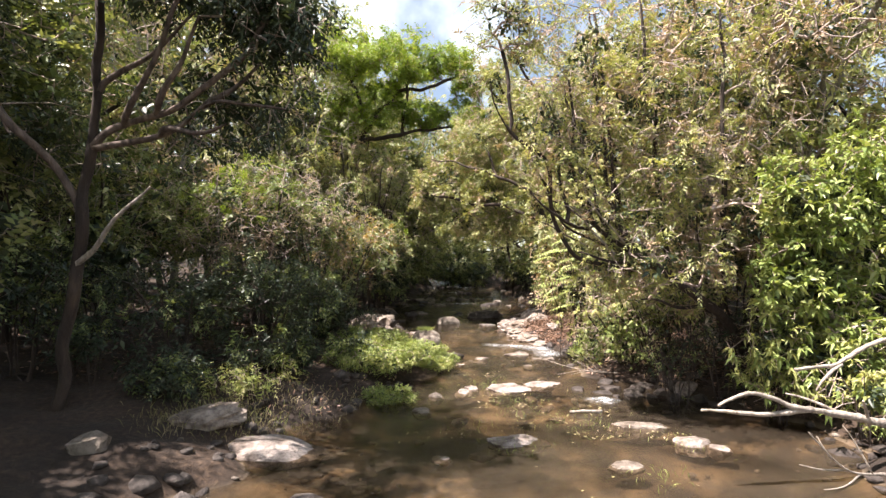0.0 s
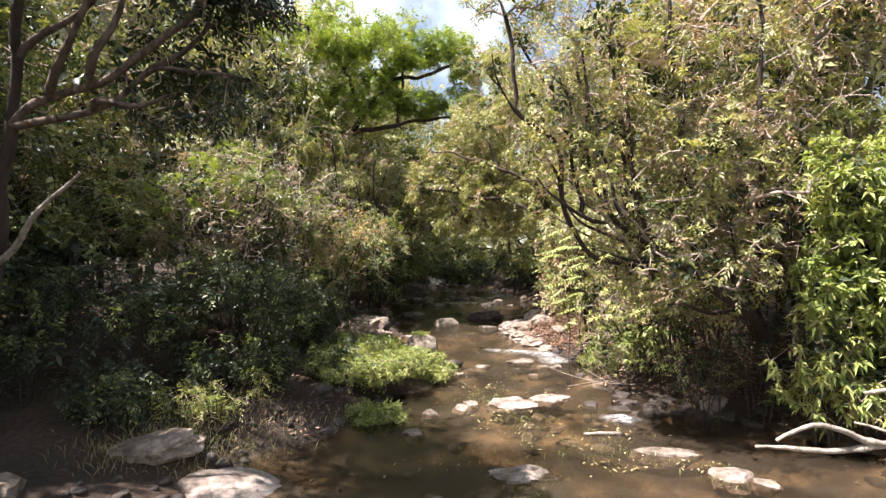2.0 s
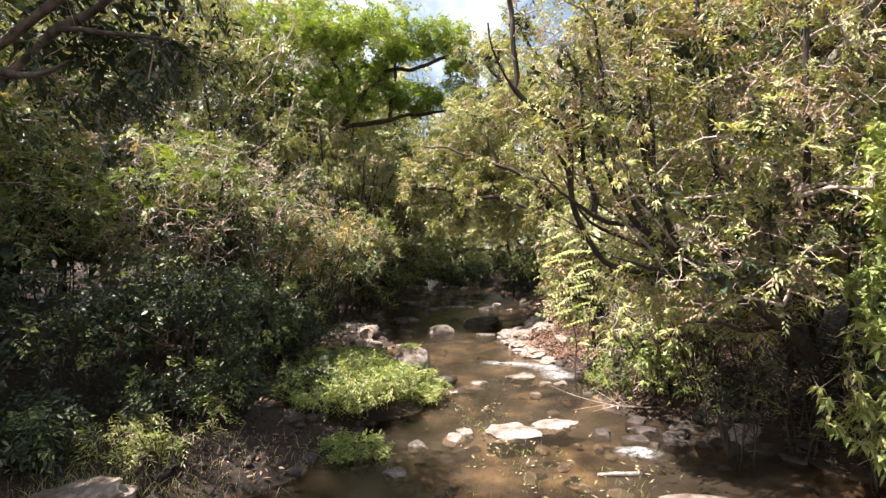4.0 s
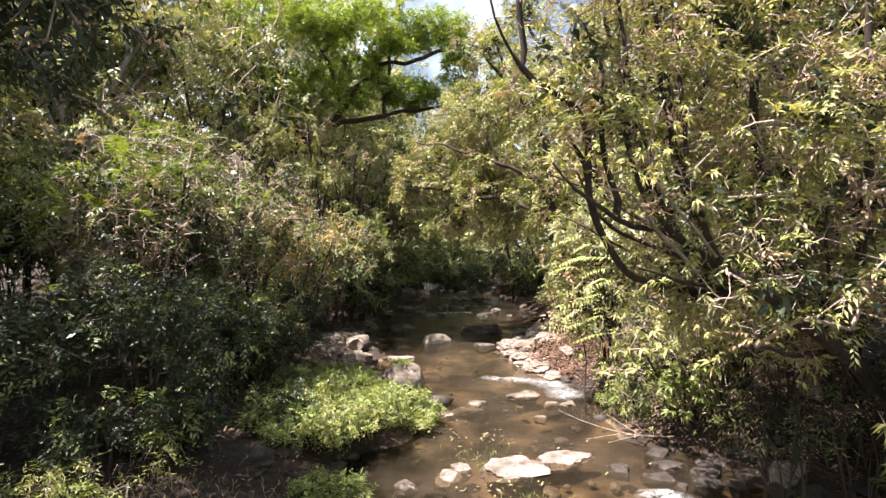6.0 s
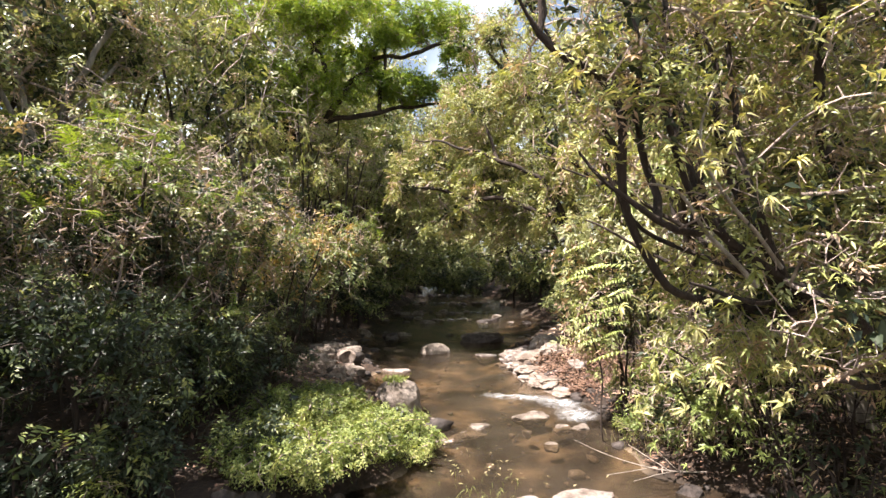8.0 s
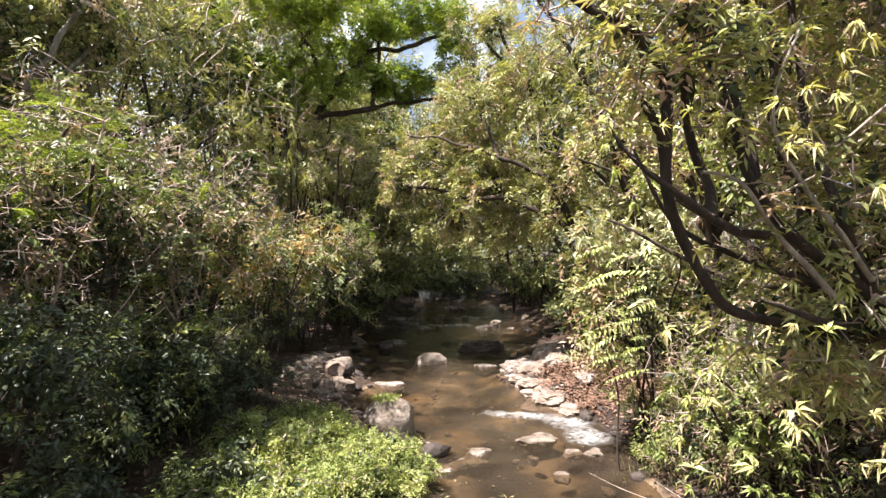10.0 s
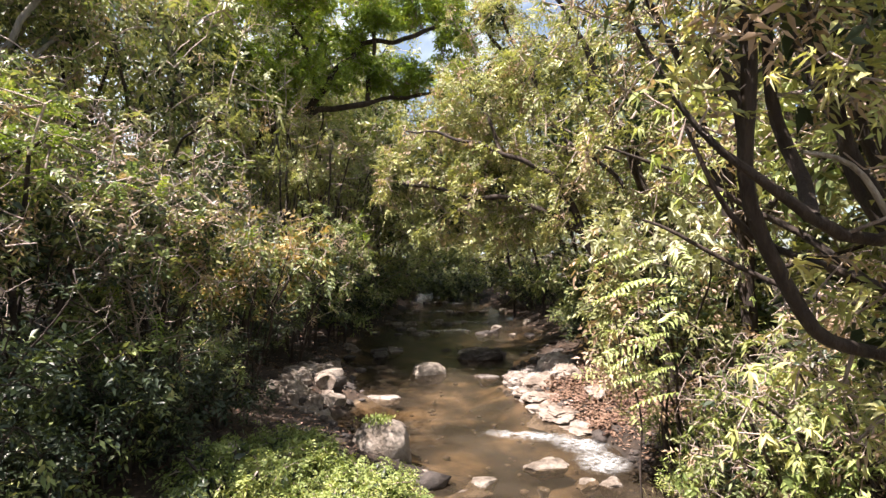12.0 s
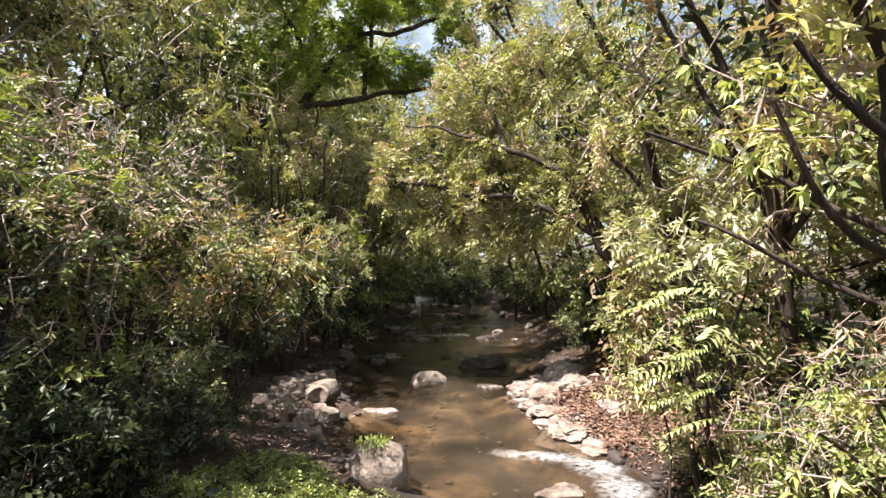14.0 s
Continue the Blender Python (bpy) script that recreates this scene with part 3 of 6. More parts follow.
# boulder and stones of the pool
boulder = stone(-0.46, 13.75, 0.85, 0.8, 0.36, STONE_GREY, 30, "grey-tan boulder with moss on top beside the herbs", 0.4, name="boulder", rough=0.16, faces=4)
stone(-0.82, 17.35, 0.75, 0.45, 0.13, STONE_PALE, 31, "pale flat sunlit stone in the pool")
stone(0.08, 19.6, 0.95, 0.6, 0.34, STONE_GREY, 32, "blocky grey stone standing in the pool", 0.1, rough=0.14)
stone(1.66, 19.2, 0.55, 0.35, 0.14, STONE_PALE, 33, "small pale stone in the pool")
stone(0.98, 13.2, 0.5, 0.36, 0.1, STONE_GREY, 34, "small tan stone at the gravel spit")
stone(0.75, 12.9, 0.7, 0.3, 0.05, STONE_GREY, 35, "low tan stone at the gravel spit", 0.6)
stone(0.4, 12.6, 0.5, 0.3, 0.06, STONE_PALE, 45, "low pale stone at the gravel spit", 0.9)
stone(2.05, 13.75, 0.62, 0.42, 0.13, STONE_GREY, 36, "small grey stone in the rapid")
stone(2.45, 13.2, 0.4, 0.3, 0.07, STONE_GREY, 37, "small grey stone in the rapid", 1.0)
stone(2.1, 12.4, 0.28, 0.22, 0.07, STONE_GREY, 41, "small grey stone in the rapid", 0.3)
stone(1.8, 13.0, 0.2, 0.18, 0.07, STONE_GREY, 42, "small grey stone in the rapid", 0.3)
stone(2.75, 13.1, 0.4, 0.3, 0.1, STONE_GREY, 43, "small grey stone in the rapid", 1.3)
stone(-0.1, 9.8, 0.3, 0.25, 0.1, STONE_GREY, 39, "small grey stone by the herbs")
stone(-0.35, 8.9, 0.35, 0.3, 0.1, STONE_GREY, 40, "small grey stone by the herbs")
for i, (x, y) in enumerate(((1.45, 9.3), (1.9, 9.15), (1.35, 8.8), (1.95, 8.5), (2.35, 8.35), (0.3, 8.4), (1.7, 9.7), (0.0, 6.9), (0.55, 7.0))):
    stone(x, y, 0.28 + 0.05 * (i % 3), 0.2, 0.05, STONE_PALE if i % 2 else STONE_GREY, 46 + i, "small flat stone barely above the water", i * 0.8)
# dark rock pile on the bank
heap = np.random.default_rng(21)
for i in range(44):
    u = heap.random()
    x, y = -1.45 - 1.2 * heap.random() - 0.5 * u, 15.4 + 3.6 * u
    w = heap.uniform(0.2, 0.6)
    stone(x, y, w, w * 0.8, w * heap.uniform(0.3, 0.55), (STONE_GREY, STONE_LEDGE, STONE_GREY)[i % 3], 160 + i, "dark rock in a heap on the shaded bank", heap.uniform(0, 3), group="heap of dark rocks", rough=0.6)
for i, (x, y, w, h) in enumerate(((-2.05, 17.5, 0.7, 0.3), (-2.3, 19.1, 0.65, 0.3), (-1.75, 16.5, 0.6, 0.2), (-1.9, 18.2, 0.5, 0.2), (-2.5, 16.2, 0.5, 0.24))):
    stone(x, y, w, w * 0.8, h, STONE_GREY, 210 + i, "rounded grey boulder on the dark rock heap", i * 1.1, group="heap of dark rocks", rough=0.2)
stone(1.75, 21.5, 1.3, 0.8, 0.36, STONE_DARK, 220, "dark mossy rock standing in the shaded pool", 0.2, rough=0.6)
# pale ledge on the opposite bank
for i, (x, y, w, h) in enumerate(((2.5, 18.4, 1.1, 0.38), (2.75, 17.6, 1.2, 0.22), (2.6, 16.8, 0.9, 0.12), (2.75, 16.0, 0.9, 0.1), (2.9, 15.3, 0.9, 0.09), (3.3, 18.7, 1.2, 0.45), (2.5, 16.3, 0.5, 0.08), (3.3, 17.5, 0.8, 0.2), (2.7, 15.6, 0.4, 0.08), (2.35, 17.2, 0.5, 0.1), (3.6, 16.2, 0.5, 0.1))):
    stone(x, y, w, w * 0.9, h, STONE_PALE if i % 5 == 0 else STONE_LEDGE, 80 + i, "pale sunlit ledge rock on the bank with fallen leaves", i * 0.7, group="ledge rocks", rough=0.6)
ly, lv = np.meshgrid(np.linspace(14.9, 20.3, 110), np.linspace(-0.3, 1.5, 40), indexing="ij")
lz = np.zeros_like(ly)
for i in np.ndindex(ly.shape):
    p = Vector((lv[i] * 1.6, ly[i] * 1.3, 0.0))
    block = noise.cell(p * 1.7 + Vector((noise.noise(p * 2.0) * 0.8, noise.noise(p * 2.0 + Vector((7, 3, 1))) * 0.8, 0)))
    lz[i] = 0.1 * block + 0.07 * noise.noise(p * 2.5) + 0.03 * noise.noise(p * 9.0)
rise = 0.03 + 0.2 * np.clip((ly - 15.5) / 4.0, 0, 1)
lz = lz * (0.4 + rise * 2.2) - 0.16 + (0.16 + rise) * np.clip((lv + 0.3) / 0.5, 0, 1) - 0.5 * np.clip(lv - 0.7 - 0.2 * np.sin(ly * 3.1), 0, 2) - 1.2 * np.clip(15.2 - ly, 0, 1) - 1.2 * np.clip(ly - 19.9, 0, 1)
lx = np.interp(ly, BANK_Y, BANK_R) + lv + 0.12 * np.sin(ly * 4.3) + 0.06 * np.sin(ly * 11)
ij = np.arange(ly.size).reshape(ly.shape)
a, b_, c, d = ij[:-1, :-1].ravel(), ij[1:, :-1].ravel(), ij[1:, 1:].ravel(), ij[:-1, 1:].ravel()
ledge = new("ledge", tri_mesh("ledge", np.stack([lx, ly, lz + 0.06], -1).reshape(-1, 3), np.concatenate([np.stack([a, c, b_], 1), np.stack([a, d, c], 1)]), STONE_PALE, True))
ledge.data.set_sharp_from_angle(angle=radians(32))
tagged(ledge, "pale broken rock ledge sloping into the pool", "ledge", kind="structure")
# riffle stones further up
r2 = np.random.default_rng(5)
for i in range(64):
    y = r2.choice([22.8, 26.5, 29.5, 34.0, 39.0]) + r2.normal(0, 0.5)
    x = r2.uniform(np.interp(y, BANK_Y, BANK_L), np.interp(y, BANK_Y, BANK_R))
    w = r2.uniform(0.25, 0.7)
    stone(x, y, w, w * 0.7, w * 0.3, STONE_DARK if r2.random() < 0.3 else STONE_GREY, 100 + i, "small stone in the shaded riffle upstream", r2.uniform(0, 3), group="riffle stones")

# loose pebbles and cobbles: bed and banks
base_bm = bmesh.new()
bmesh.ops.create_icosphere(base_bm, subdivisions=1, radius=1)
ico_v = np.array([v.co[:] for v in base_bm.verts])
ico_t = np.array([[v.index for v in f.verts] for f in base_bm.faces])
base_bm.free()


def scatter_pebbles(name, count, yr, off_lo, off_hi, size, mat, label):
    y = rng.uniform(*yr, count)
    left = rng.random(count) < 0.5
    o = rng.uniform(off_lo, off_hi, count)
    x = np.where(left, np.interp(y, BANK_Y, BANK_L) - o, np.interp(y, BANK_Y, BANK_R) + o)
    s = size * rng.lognormal(0, 0.5, count)
    V = ico_v[None] * (1 + rng.normal(0, 0.16, (count, len(ico_v), 1))) * (s[:, None] * rng.uniform(0.6, 1.3, (count, 3)) * (1, 1, 0.55))[:, None]
    V = V + np.stack([x, y, np.maximum(height(x, y), -0.2) + s * 0.1], 1)[:, None]
    T = (np.arange(count)[:, None, None] * len(ico_v) + ico_t).reshape(-1, 3)
    tagged(new(name, tri_mesh(name, V.reshape(-1, 3), T, mat)), label, "pebbles", kind="stuff")


scatter_pebbles("pebbles", 260, (4.5, 20), -2.4, 0.2, 0.035, STONE_GREY, "tan and grey pebbles on the creek bed")
scatter_pebbles("cobbles", 500, (5, 24), -0.3, 1.0, 0.075, STONE_DARK, "dark cobbles along the banks")


# ---- white water ----
def rapid(x, y, w, dep, turn, seed, label):
    bm = bmesh.new()
    bmesh.ops.create_grid(bm, x_segments=36, y_segments=20, size=0.5)
    for v in list(bm.verts):
        q = v.co.copy()
        v.co.z = 0.03 + 0.035 * noise.noise(Vector((q.x * w * 4, q.y * dep * 4, seed))) - 0.16 * max(0, abs(q.x) * 2 - 0.75) - 0.2 * max(0, abs(q.y) * 2 - 0.7)
        bend = 0.25 * math.sin(q.x * 3 + seed)
        v.co.x, v.co.y = q.x * w, q.y * dep + bend * dep * 0.5
    me = bpy.data.meshes.new("rapid")
    bm.to_mesh(me)
    bm.free()
    me.materials.append(FOAM)
    me.shade_smooth()
    ob = new("rapid", me)
    ob.location, ob.rotation_euler = (x, y, 0.0), (0, 0, turn)
    tagged(ob, label, "rapid", "white water", "structure")


rapid(2.0, 14.9, 1.9, 0.4, -0.15, 1, "thin white streak of broken water at a small drop")
rapid(2.75, 14.5, 1.1, 0.75, -0.3, 4, "white water pouring along the ledge")
rapid(2.85, 13.75, 0.95, 0.9, -0.5, 2, "white rapid between stones by the bank")
for i, (x, y, w) in enumerate(((0.7, 27.0, 3.0), (2.2, 29.6, 3.4), (0.8, 34.2, 2.8), (1.6, 39.0, 2.6))):
    rapid(x, y, w, 0.7, 0.15 * (-1) ** i, 5 + i, "thin glints of broken water in the riffle upstream")
rapid(3.0, 9.45, 0.8, 0.4, -0.1, 3, "small white rapid beside dark rocks")

# ---- kinds of foliage ----
def small(n, spread=0.28, L=0.13, W=0.05, **k):
    return lambda C, w: sprays(C, w, n, spread, L, W, **k)


def lance(n, L=0.17, W=0.036, **k):
    return lambda C, w: sprays(C, w, n, 0.16, L, W, out=0.7, rand=1.0, fall=0.25, droop=0.3, fold=0.1, fine=True, tight=True, **k)


def rosette(n, L=0.15, W=0.055):
    return lambda C, w: sprays(C, w * 0.6 + np.array([0, 0, 0.4]), n, 0.12, L, W, out=0.5, rand=1.0, fall=0.1, droop=0.2, fold=0.12, fine=True, tight=True)


def feather(n, length=0.3, L=0.06, W=0.02, pairs=6):
    return lambda C, w: fronds(C, w, n, length, L, W, pairs)


def g(x, y):
    return float(height(x, y))


def shrub(name, x, y, h, rx, ry, foliage, label, clumps=400, bark=None, gaps=0.36, stems=7, bare=0.6, low=0.15, group="", category="shrub", lean=(0, 0), core=(0.3, 0.12), twig_bark=None, main=0.6, lumps=5):
    """A many-stemmed bush: stems from one foot, a dense crown nearly to the ground."""
    z = g(x, y)
    limbs = []
    for i in range(stems):
        a = 2 * math.pi * i / stems + rng.uniform(-0.3, 0.3)
        u = rng.uniform(0.3, 0.75)
        sx, sy = rx * u * math.cos(a) + lean[0], ry * u * math.sin(a) + lean[1]
        top = h * rng.uniform(0.6, 0.85)
        limbs.append([(x + 0.12 * math.cos(a), y + 0.12 * math.sin(a), z - 0.1), (x + 0.35 * sx, y + 0.35 * sy, z + top * 0.5), (x + sx, y + sy, z + top)])
    cz, rz = z + h * (0.5 + low / 2), h * (0.5 - low / 2)
    blobs = [(x + lean[0] * 0.6, y + lean[1] * 0.6, cz, rx, ry, rz, int(clumps * main))]
    for i in range(lumps):
        a = rng.uniform(0, 2 * math.pi)
        blobs.append((x + lean[0] + 0.6 * rx * math.cos(a), y + lean[1] + 0.6 * ry * math.sin(a), cz + rng.uniform(-0.3, 0.6) * rz, rx * (0.5 if lumps == 5 else rng.uniform(0.25, 0.5)), ry * 0.5, rz * 0.5, int(clumps * (1 - main) / lumps)))
    return plant(name, (x, y, z), limbs, blobs, foliage, label, category, bark, group, gaps, 1.3, 0.5, twig=0.0038, grow=0.38, most=0.05, bare=bare,
                 stem="stem", second="stem", core=core, twig_bark=twig_bark)


def forest_tree(x, y, h, r, foliage, label, clumps=700, bark=None, lean=(0, 0), fork=0.35, gaps=0.3, low=0.25, group="", bare=0.15, most=0.15, wide=1.0, core=(0.3, 0.22), step=0.6):
    """A woodland tree: a leaning trunk that forks into limbs, and an uneven crown of several masses."""
    z = g(x, y)
    tx, ty = x + lean[0], y + lean[1]
    f = Vector((x + lean[0] * fork, y + lean[1] * fork, z + h * fork))
    limbs = [[(x, y, z - 0.2), (x + rng.normal(0, 0.1), y + rng.normal(0, 0.1), z + h * fork * 0.5), tuple(f)]]
    blobs = [(tx, ty, z + h * (0.62 + low / 4), r, r, h * (0.36 - low / 5), int(clumps * 0.4))]
    m = 6
    for i in range(m):
        a = 2 * math.pi * i / m + rng.uniform(-0.4, 0.4)
        u = rng.uniform(0.45, 0.85) * r * wide
        top = (tx + u * math.cos(a), ty + u * math.sin(a), z + h * rng.uniform(low + 0.2, 0.92))
        limbs.append([tuple(f), ((f.x * 0.45 + top[0] * 0.55), (f.y * 0.45 + top[1] * 0.55), f.z * 0.35 + top[2] * 0.65), top])
        s = r * rng.uniform(0.35, 0.6)
        blobs.append((top[0], top[1], top[2], s, s, s * 0.65, int(clumps * 0.6 / m)))
    return plant("tree", (x, y, z), limbs, blobs, foliage, label, "tree", bark, group, gaps, 0.8, 0.45, twig=0.009, grow=0.38, most=most, bare=bare, core=core, step=step)


# ---- shaded bank: the old tree and its neighbours ----
# crown leaves are coloured dark as unlit; masses above view cast shade
old = plant("tree", (-5.4, 7.0, g(-5.4, 7.0)),
      [[(-5.4, 7.0, 0.3), (-5.1, 7.0, 2.2), (-4.85, 6.95, 4.2), (-4.75, 6.9, 5.2), (-4.6, 6.8, 6.5), (-4.5, 6.6, 8.0)],
       [(-4.8, 6.95, 4.3), (-4.1, 6.9, 4.65), (-3.5, 6.85, 4.8), (-3.1, 6.8, 5.1), (-2.65, 6.8, 5.5), (-2.3, 6.8, 6.1)],
       [(-4.85, 6.95, 4.2), (-3.85, 6.8, 4.38), (-3.5, 6.8, 4.6), (-3.1, 6.75, 4.8), (-2.6, 6.75, 4.75), (-2.1, 6.7, 4.7)],
       [(-4.78, 6.9, 5.0), (-4.2, 6.8, 5.35), (-3.8, 6.7, 5.55), (-3.3, 6.7, 6.0)],
       [(-5.0, 7.0, 3.4), (-5.8, 6.6, 4.6), (-6.6, 6.4, 5.6)],
       [(-5.15, 7.0, 2.4), (-4.7, 6.8, 2.85), (-4.45, 6.8, 3.2), (-4.2, 6.8, 3.55), (-3.95, 6.8, 3.68)],
       [(-3.9, 6.88, 4.7), (-3.5, 6.7, 5.3), (-3.2, 6.6, 5.9)],
       [(-3.3, 6.78, 4.72), (-2.9, 6.9, 5.0), (-2.5, 6.9, 5.4)],
       [(-4.4, 6.9, 4.5), (-4.1, 6.6, 5.0), (-3.6, 6.4, 5.4), (-3.2, 6.3, 6.2)],
       [(-3.85, 6.8, 4.4), (-3.3, 6.6, 4.3), (-2.8, 6.5, 4.45)]],
      [(-2.1, 6.8, 6.0, 0.75, 0.8, 1.1, 230), (-3.3, 6.6, 6.6, 1.2, 1.0, 0.8, 200), (-4.8, 6.5, 7.2, 1.6, 1.4, 1.2, 170), (-7.4, 6.8, 6.0, 1.5, 1.5, 1.4, 300),
       (-4.3, 4.9, 7.0, 0.9, 0.8, 0.9, 150), (-6.9, 6.6, 6.0, 1.2, 1.1, 1.1, 260), (-4.4, 8.0, 8.3, 1.0, 1.2, 0.7, 240), (-5.5, 8.3, 8.1, 1.3, 1.3, 0.7, 260), (-3.0, 7.3, 6.1, 0.9, 0.6, 0.7, 80), (-2.9, 7.3, 4.9, 1.1, 0.7, 0.7, 80), (-4.0, 7.4, 5.0, 1.3, 0.6, 0.9, 90), (-5.8, 7.5, 4.6, 1.2, 0.7, 0.9, 70)],
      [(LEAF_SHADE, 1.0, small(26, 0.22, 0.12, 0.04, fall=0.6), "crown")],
      "leaning tree with shade-darkened trunk and crown and pale-streaked spreading limbs", "tree", BARK_RED, gaps=0.2, twig=0.0045, grow=0.36, most=0.1, bare=0.7, core=(0.2, 0.2), stout=0.05)

# trunk takes a darker bark than the limbs to look deep in shade
for piece in old.children:
    if piece.name.startswith("trunk"):
        piece.data.materials[0] = BARK_DARK
sorted((q for q in old.children if q.name.startswith("limb")), key=lambda q: q.name)[4].data.materials[0] = DEADWOOD
TH = [(LEAF_THICKET, 0.6, small(30, 0.2, 0.105, 0.045, rand=0.9, fall=0.1), "crown"), (LEAF_DRY, 0.14, small(16, 0.22, 0.1, 0.03), "dry_leaves"), (LEAF_WILLOW, 0.2, small(24, 0.19, 0.105, 0.034, rand=0.9), "pale_leaves"), (LEAF_FEATHER, 0.06, feather(3, 0.34, 0.075, 0.022, 7), "fronds")]
# DK: the bank's shade is painted into most of these leaves
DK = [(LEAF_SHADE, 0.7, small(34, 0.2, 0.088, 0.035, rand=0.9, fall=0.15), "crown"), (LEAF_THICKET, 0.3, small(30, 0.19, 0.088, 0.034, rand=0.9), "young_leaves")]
shrub("shrub", -4.6, 8.9, 2.2, 1.5, 1.2, DK, "dense shade-darkened green shrub on the shaded bank", 380, gaps=0.46, core=(0.5, 0.1), group="bank thicket", bare=0.4, twig_bark=BARK_DARK)
shrub("shrub", -6.4, 7.6, 2.4, 1.3, 1.2, DK, "dense shade-darkened green shrub on the shaded bank", 260, group="bank thicket", bare=0.4, twig_bark=BARK_DARK)
shrub("shrub", -3.5, 9.9, 2.6, 1.4, 1.1, DK, "dense shade-darkened green shrub overhanging the water", 460, gaps=0.46, core=(0.5, 0.1), group="bank thicket", lean=(0.3, 0), bare=0.4, twig_bark=BARK_DARK)
# TN: a fifth of the leaves are darkened to deepen the thicket's shade
TN = [(LEAF_THICKET, 0.3, small(36, 0.2, 0.105, 0.04, rand=0.9, fall=0.1), "crown"), (LEAF_SHADE, 0.2, small(34, 0.2, 0.095, 0.038, rand=0.9), "dark_leaves"), (LEAF_DRY, 0.32, small(20, 0.22, 0.1, 0.028), "dry_leaves"), (LEAF_WILLOW, 0.1, small(30, 0.19, 0.1, 0.032, rand=0.9), "pale_leaves"), (LEAF_FEATHER, 0.12, feather(4, 0.34, 0.07, 0.02, 7), "fronds")]
shrub("shrub", -4.1, 11.6, 4.1, 1.7, 1.4, TN, "tangled tall green thicket bush on the bank", 760, group="bank thicket", bare=1.6, gaps=0.52, core=(0.5, 0.12))
shrub("shrub", -3.3, 12.9, 4.0, 1.4, 1.4, TN, "tangled tall green thicket bush with dry twigs", 720, group="bank thicket", bare=1.6, gaps=0.52, core=(0.5, 0.12))
shrub("shrub", -5.6, 13.2, 4.8, 1.8, 1.5, TN, "tangled tall green thicket bush on the bank", 520, group="bank thicket", bare=1.4, gaps=0.5, core=(0.5, 0.12))
shrub("shrub", -3.0, 15.1, 3.5, 1.3, 1.2, [(LEAF_ORANGE, 0.36, small(24, 0.25, 0.12, 0.05), "orange_leaves"), (LEAF_THICKET, 0.58, small(24, 0.25, 0.11, 0.042), "crown")],
      "bush with orange and yellow tinged leaves over the creek", 420, group="bank thicket", lean=(0.5, 0), low=0.42)
shrub("shrub", -5.6, 16.5, 4.4, 1.8, 1.6, TH, "tangled tall green thicket bush on the bank", 560, group="bank thicket")
shrub("shrub", -7.4, 11.0, 4.2, 1.8, 1.6, TH, "tangled tall green thicket bush on the bank", 420, group="bank thicket")
shrub("shrub", -3.2, 19.0, 4.2, 1.8, 1.7, TH, "tangled green bush leaning over the creek", 480, group="bank thicket", lean=(0.5, 0))
shrub("shrub", -8.5, 8.5, 3.5, 1.6, 1.6, DK, "dense shade-darkened green shrub on the shaded bank", 260, group="bank thicket", bare=0.4, twig_bark=BARK_DARK)

shrub("shrub", -3.2, 11.0, 1.0, 0.8, 0.7, DK, "low shade-darkened green shrub at the water's edge", 170, group="bank thicket", bare=0.4, twig_bark=BARK_DARK)
shrub("shrub", -3.0, 11.6, 1.7, 0.9, 0.8, DK, "shade-darkened green shrub leaning out beside the herbs", 220, group="bank thicket", bare=0.4, twig_bark=BARK_DARK)
shrub("shrub", -3.4, 8.9, 0.9, 0.7, 0.5, DK, "low shade-darkened green shrub behind the rocks", 100, group="bank thicket", bare=0.4, twig_bark=BARK_DARK)
shrub("shrub", -5.6, 7.9, 1.2, 0.9, 0.7, DK, "low shade-darkened green shrub under the old tree", 130, group="bank thicket", bare=0.4, twig_bark=BARK_DARK)
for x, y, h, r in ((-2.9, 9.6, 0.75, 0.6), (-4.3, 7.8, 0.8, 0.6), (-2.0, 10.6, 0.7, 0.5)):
    shrub("shrub", x, y, h, r, r * 0.8, DK, "low shade-darkened weeds on the shaded bank", 90, group="shaded weeds", twig_bark=BARK_DARK, bare=0.5, stems=6, low=0.0, gaps=0.1)
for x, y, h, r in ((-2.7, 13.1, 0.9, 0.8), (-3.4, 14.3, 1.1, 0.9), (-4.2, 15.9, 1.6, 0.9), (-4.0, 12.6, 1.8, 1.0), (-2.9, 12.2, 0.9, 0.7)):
    shrub("shrub", x, y, h, r, r * 0.9, DK, "shade-darkened leafy shrub filling the foot of the thicket", 190, group="bank thicket", bare=0.7, twig_bark=BARK_DARK, low=0.0)
shrub("shrub", -3.6, 17.9, 2.0, 1.0, 1.0, DK, "shade-darkened shrub hanging over the rock heap", 200, group="bank thicket", bare=0.4, twig_bark=BARK_DARK)

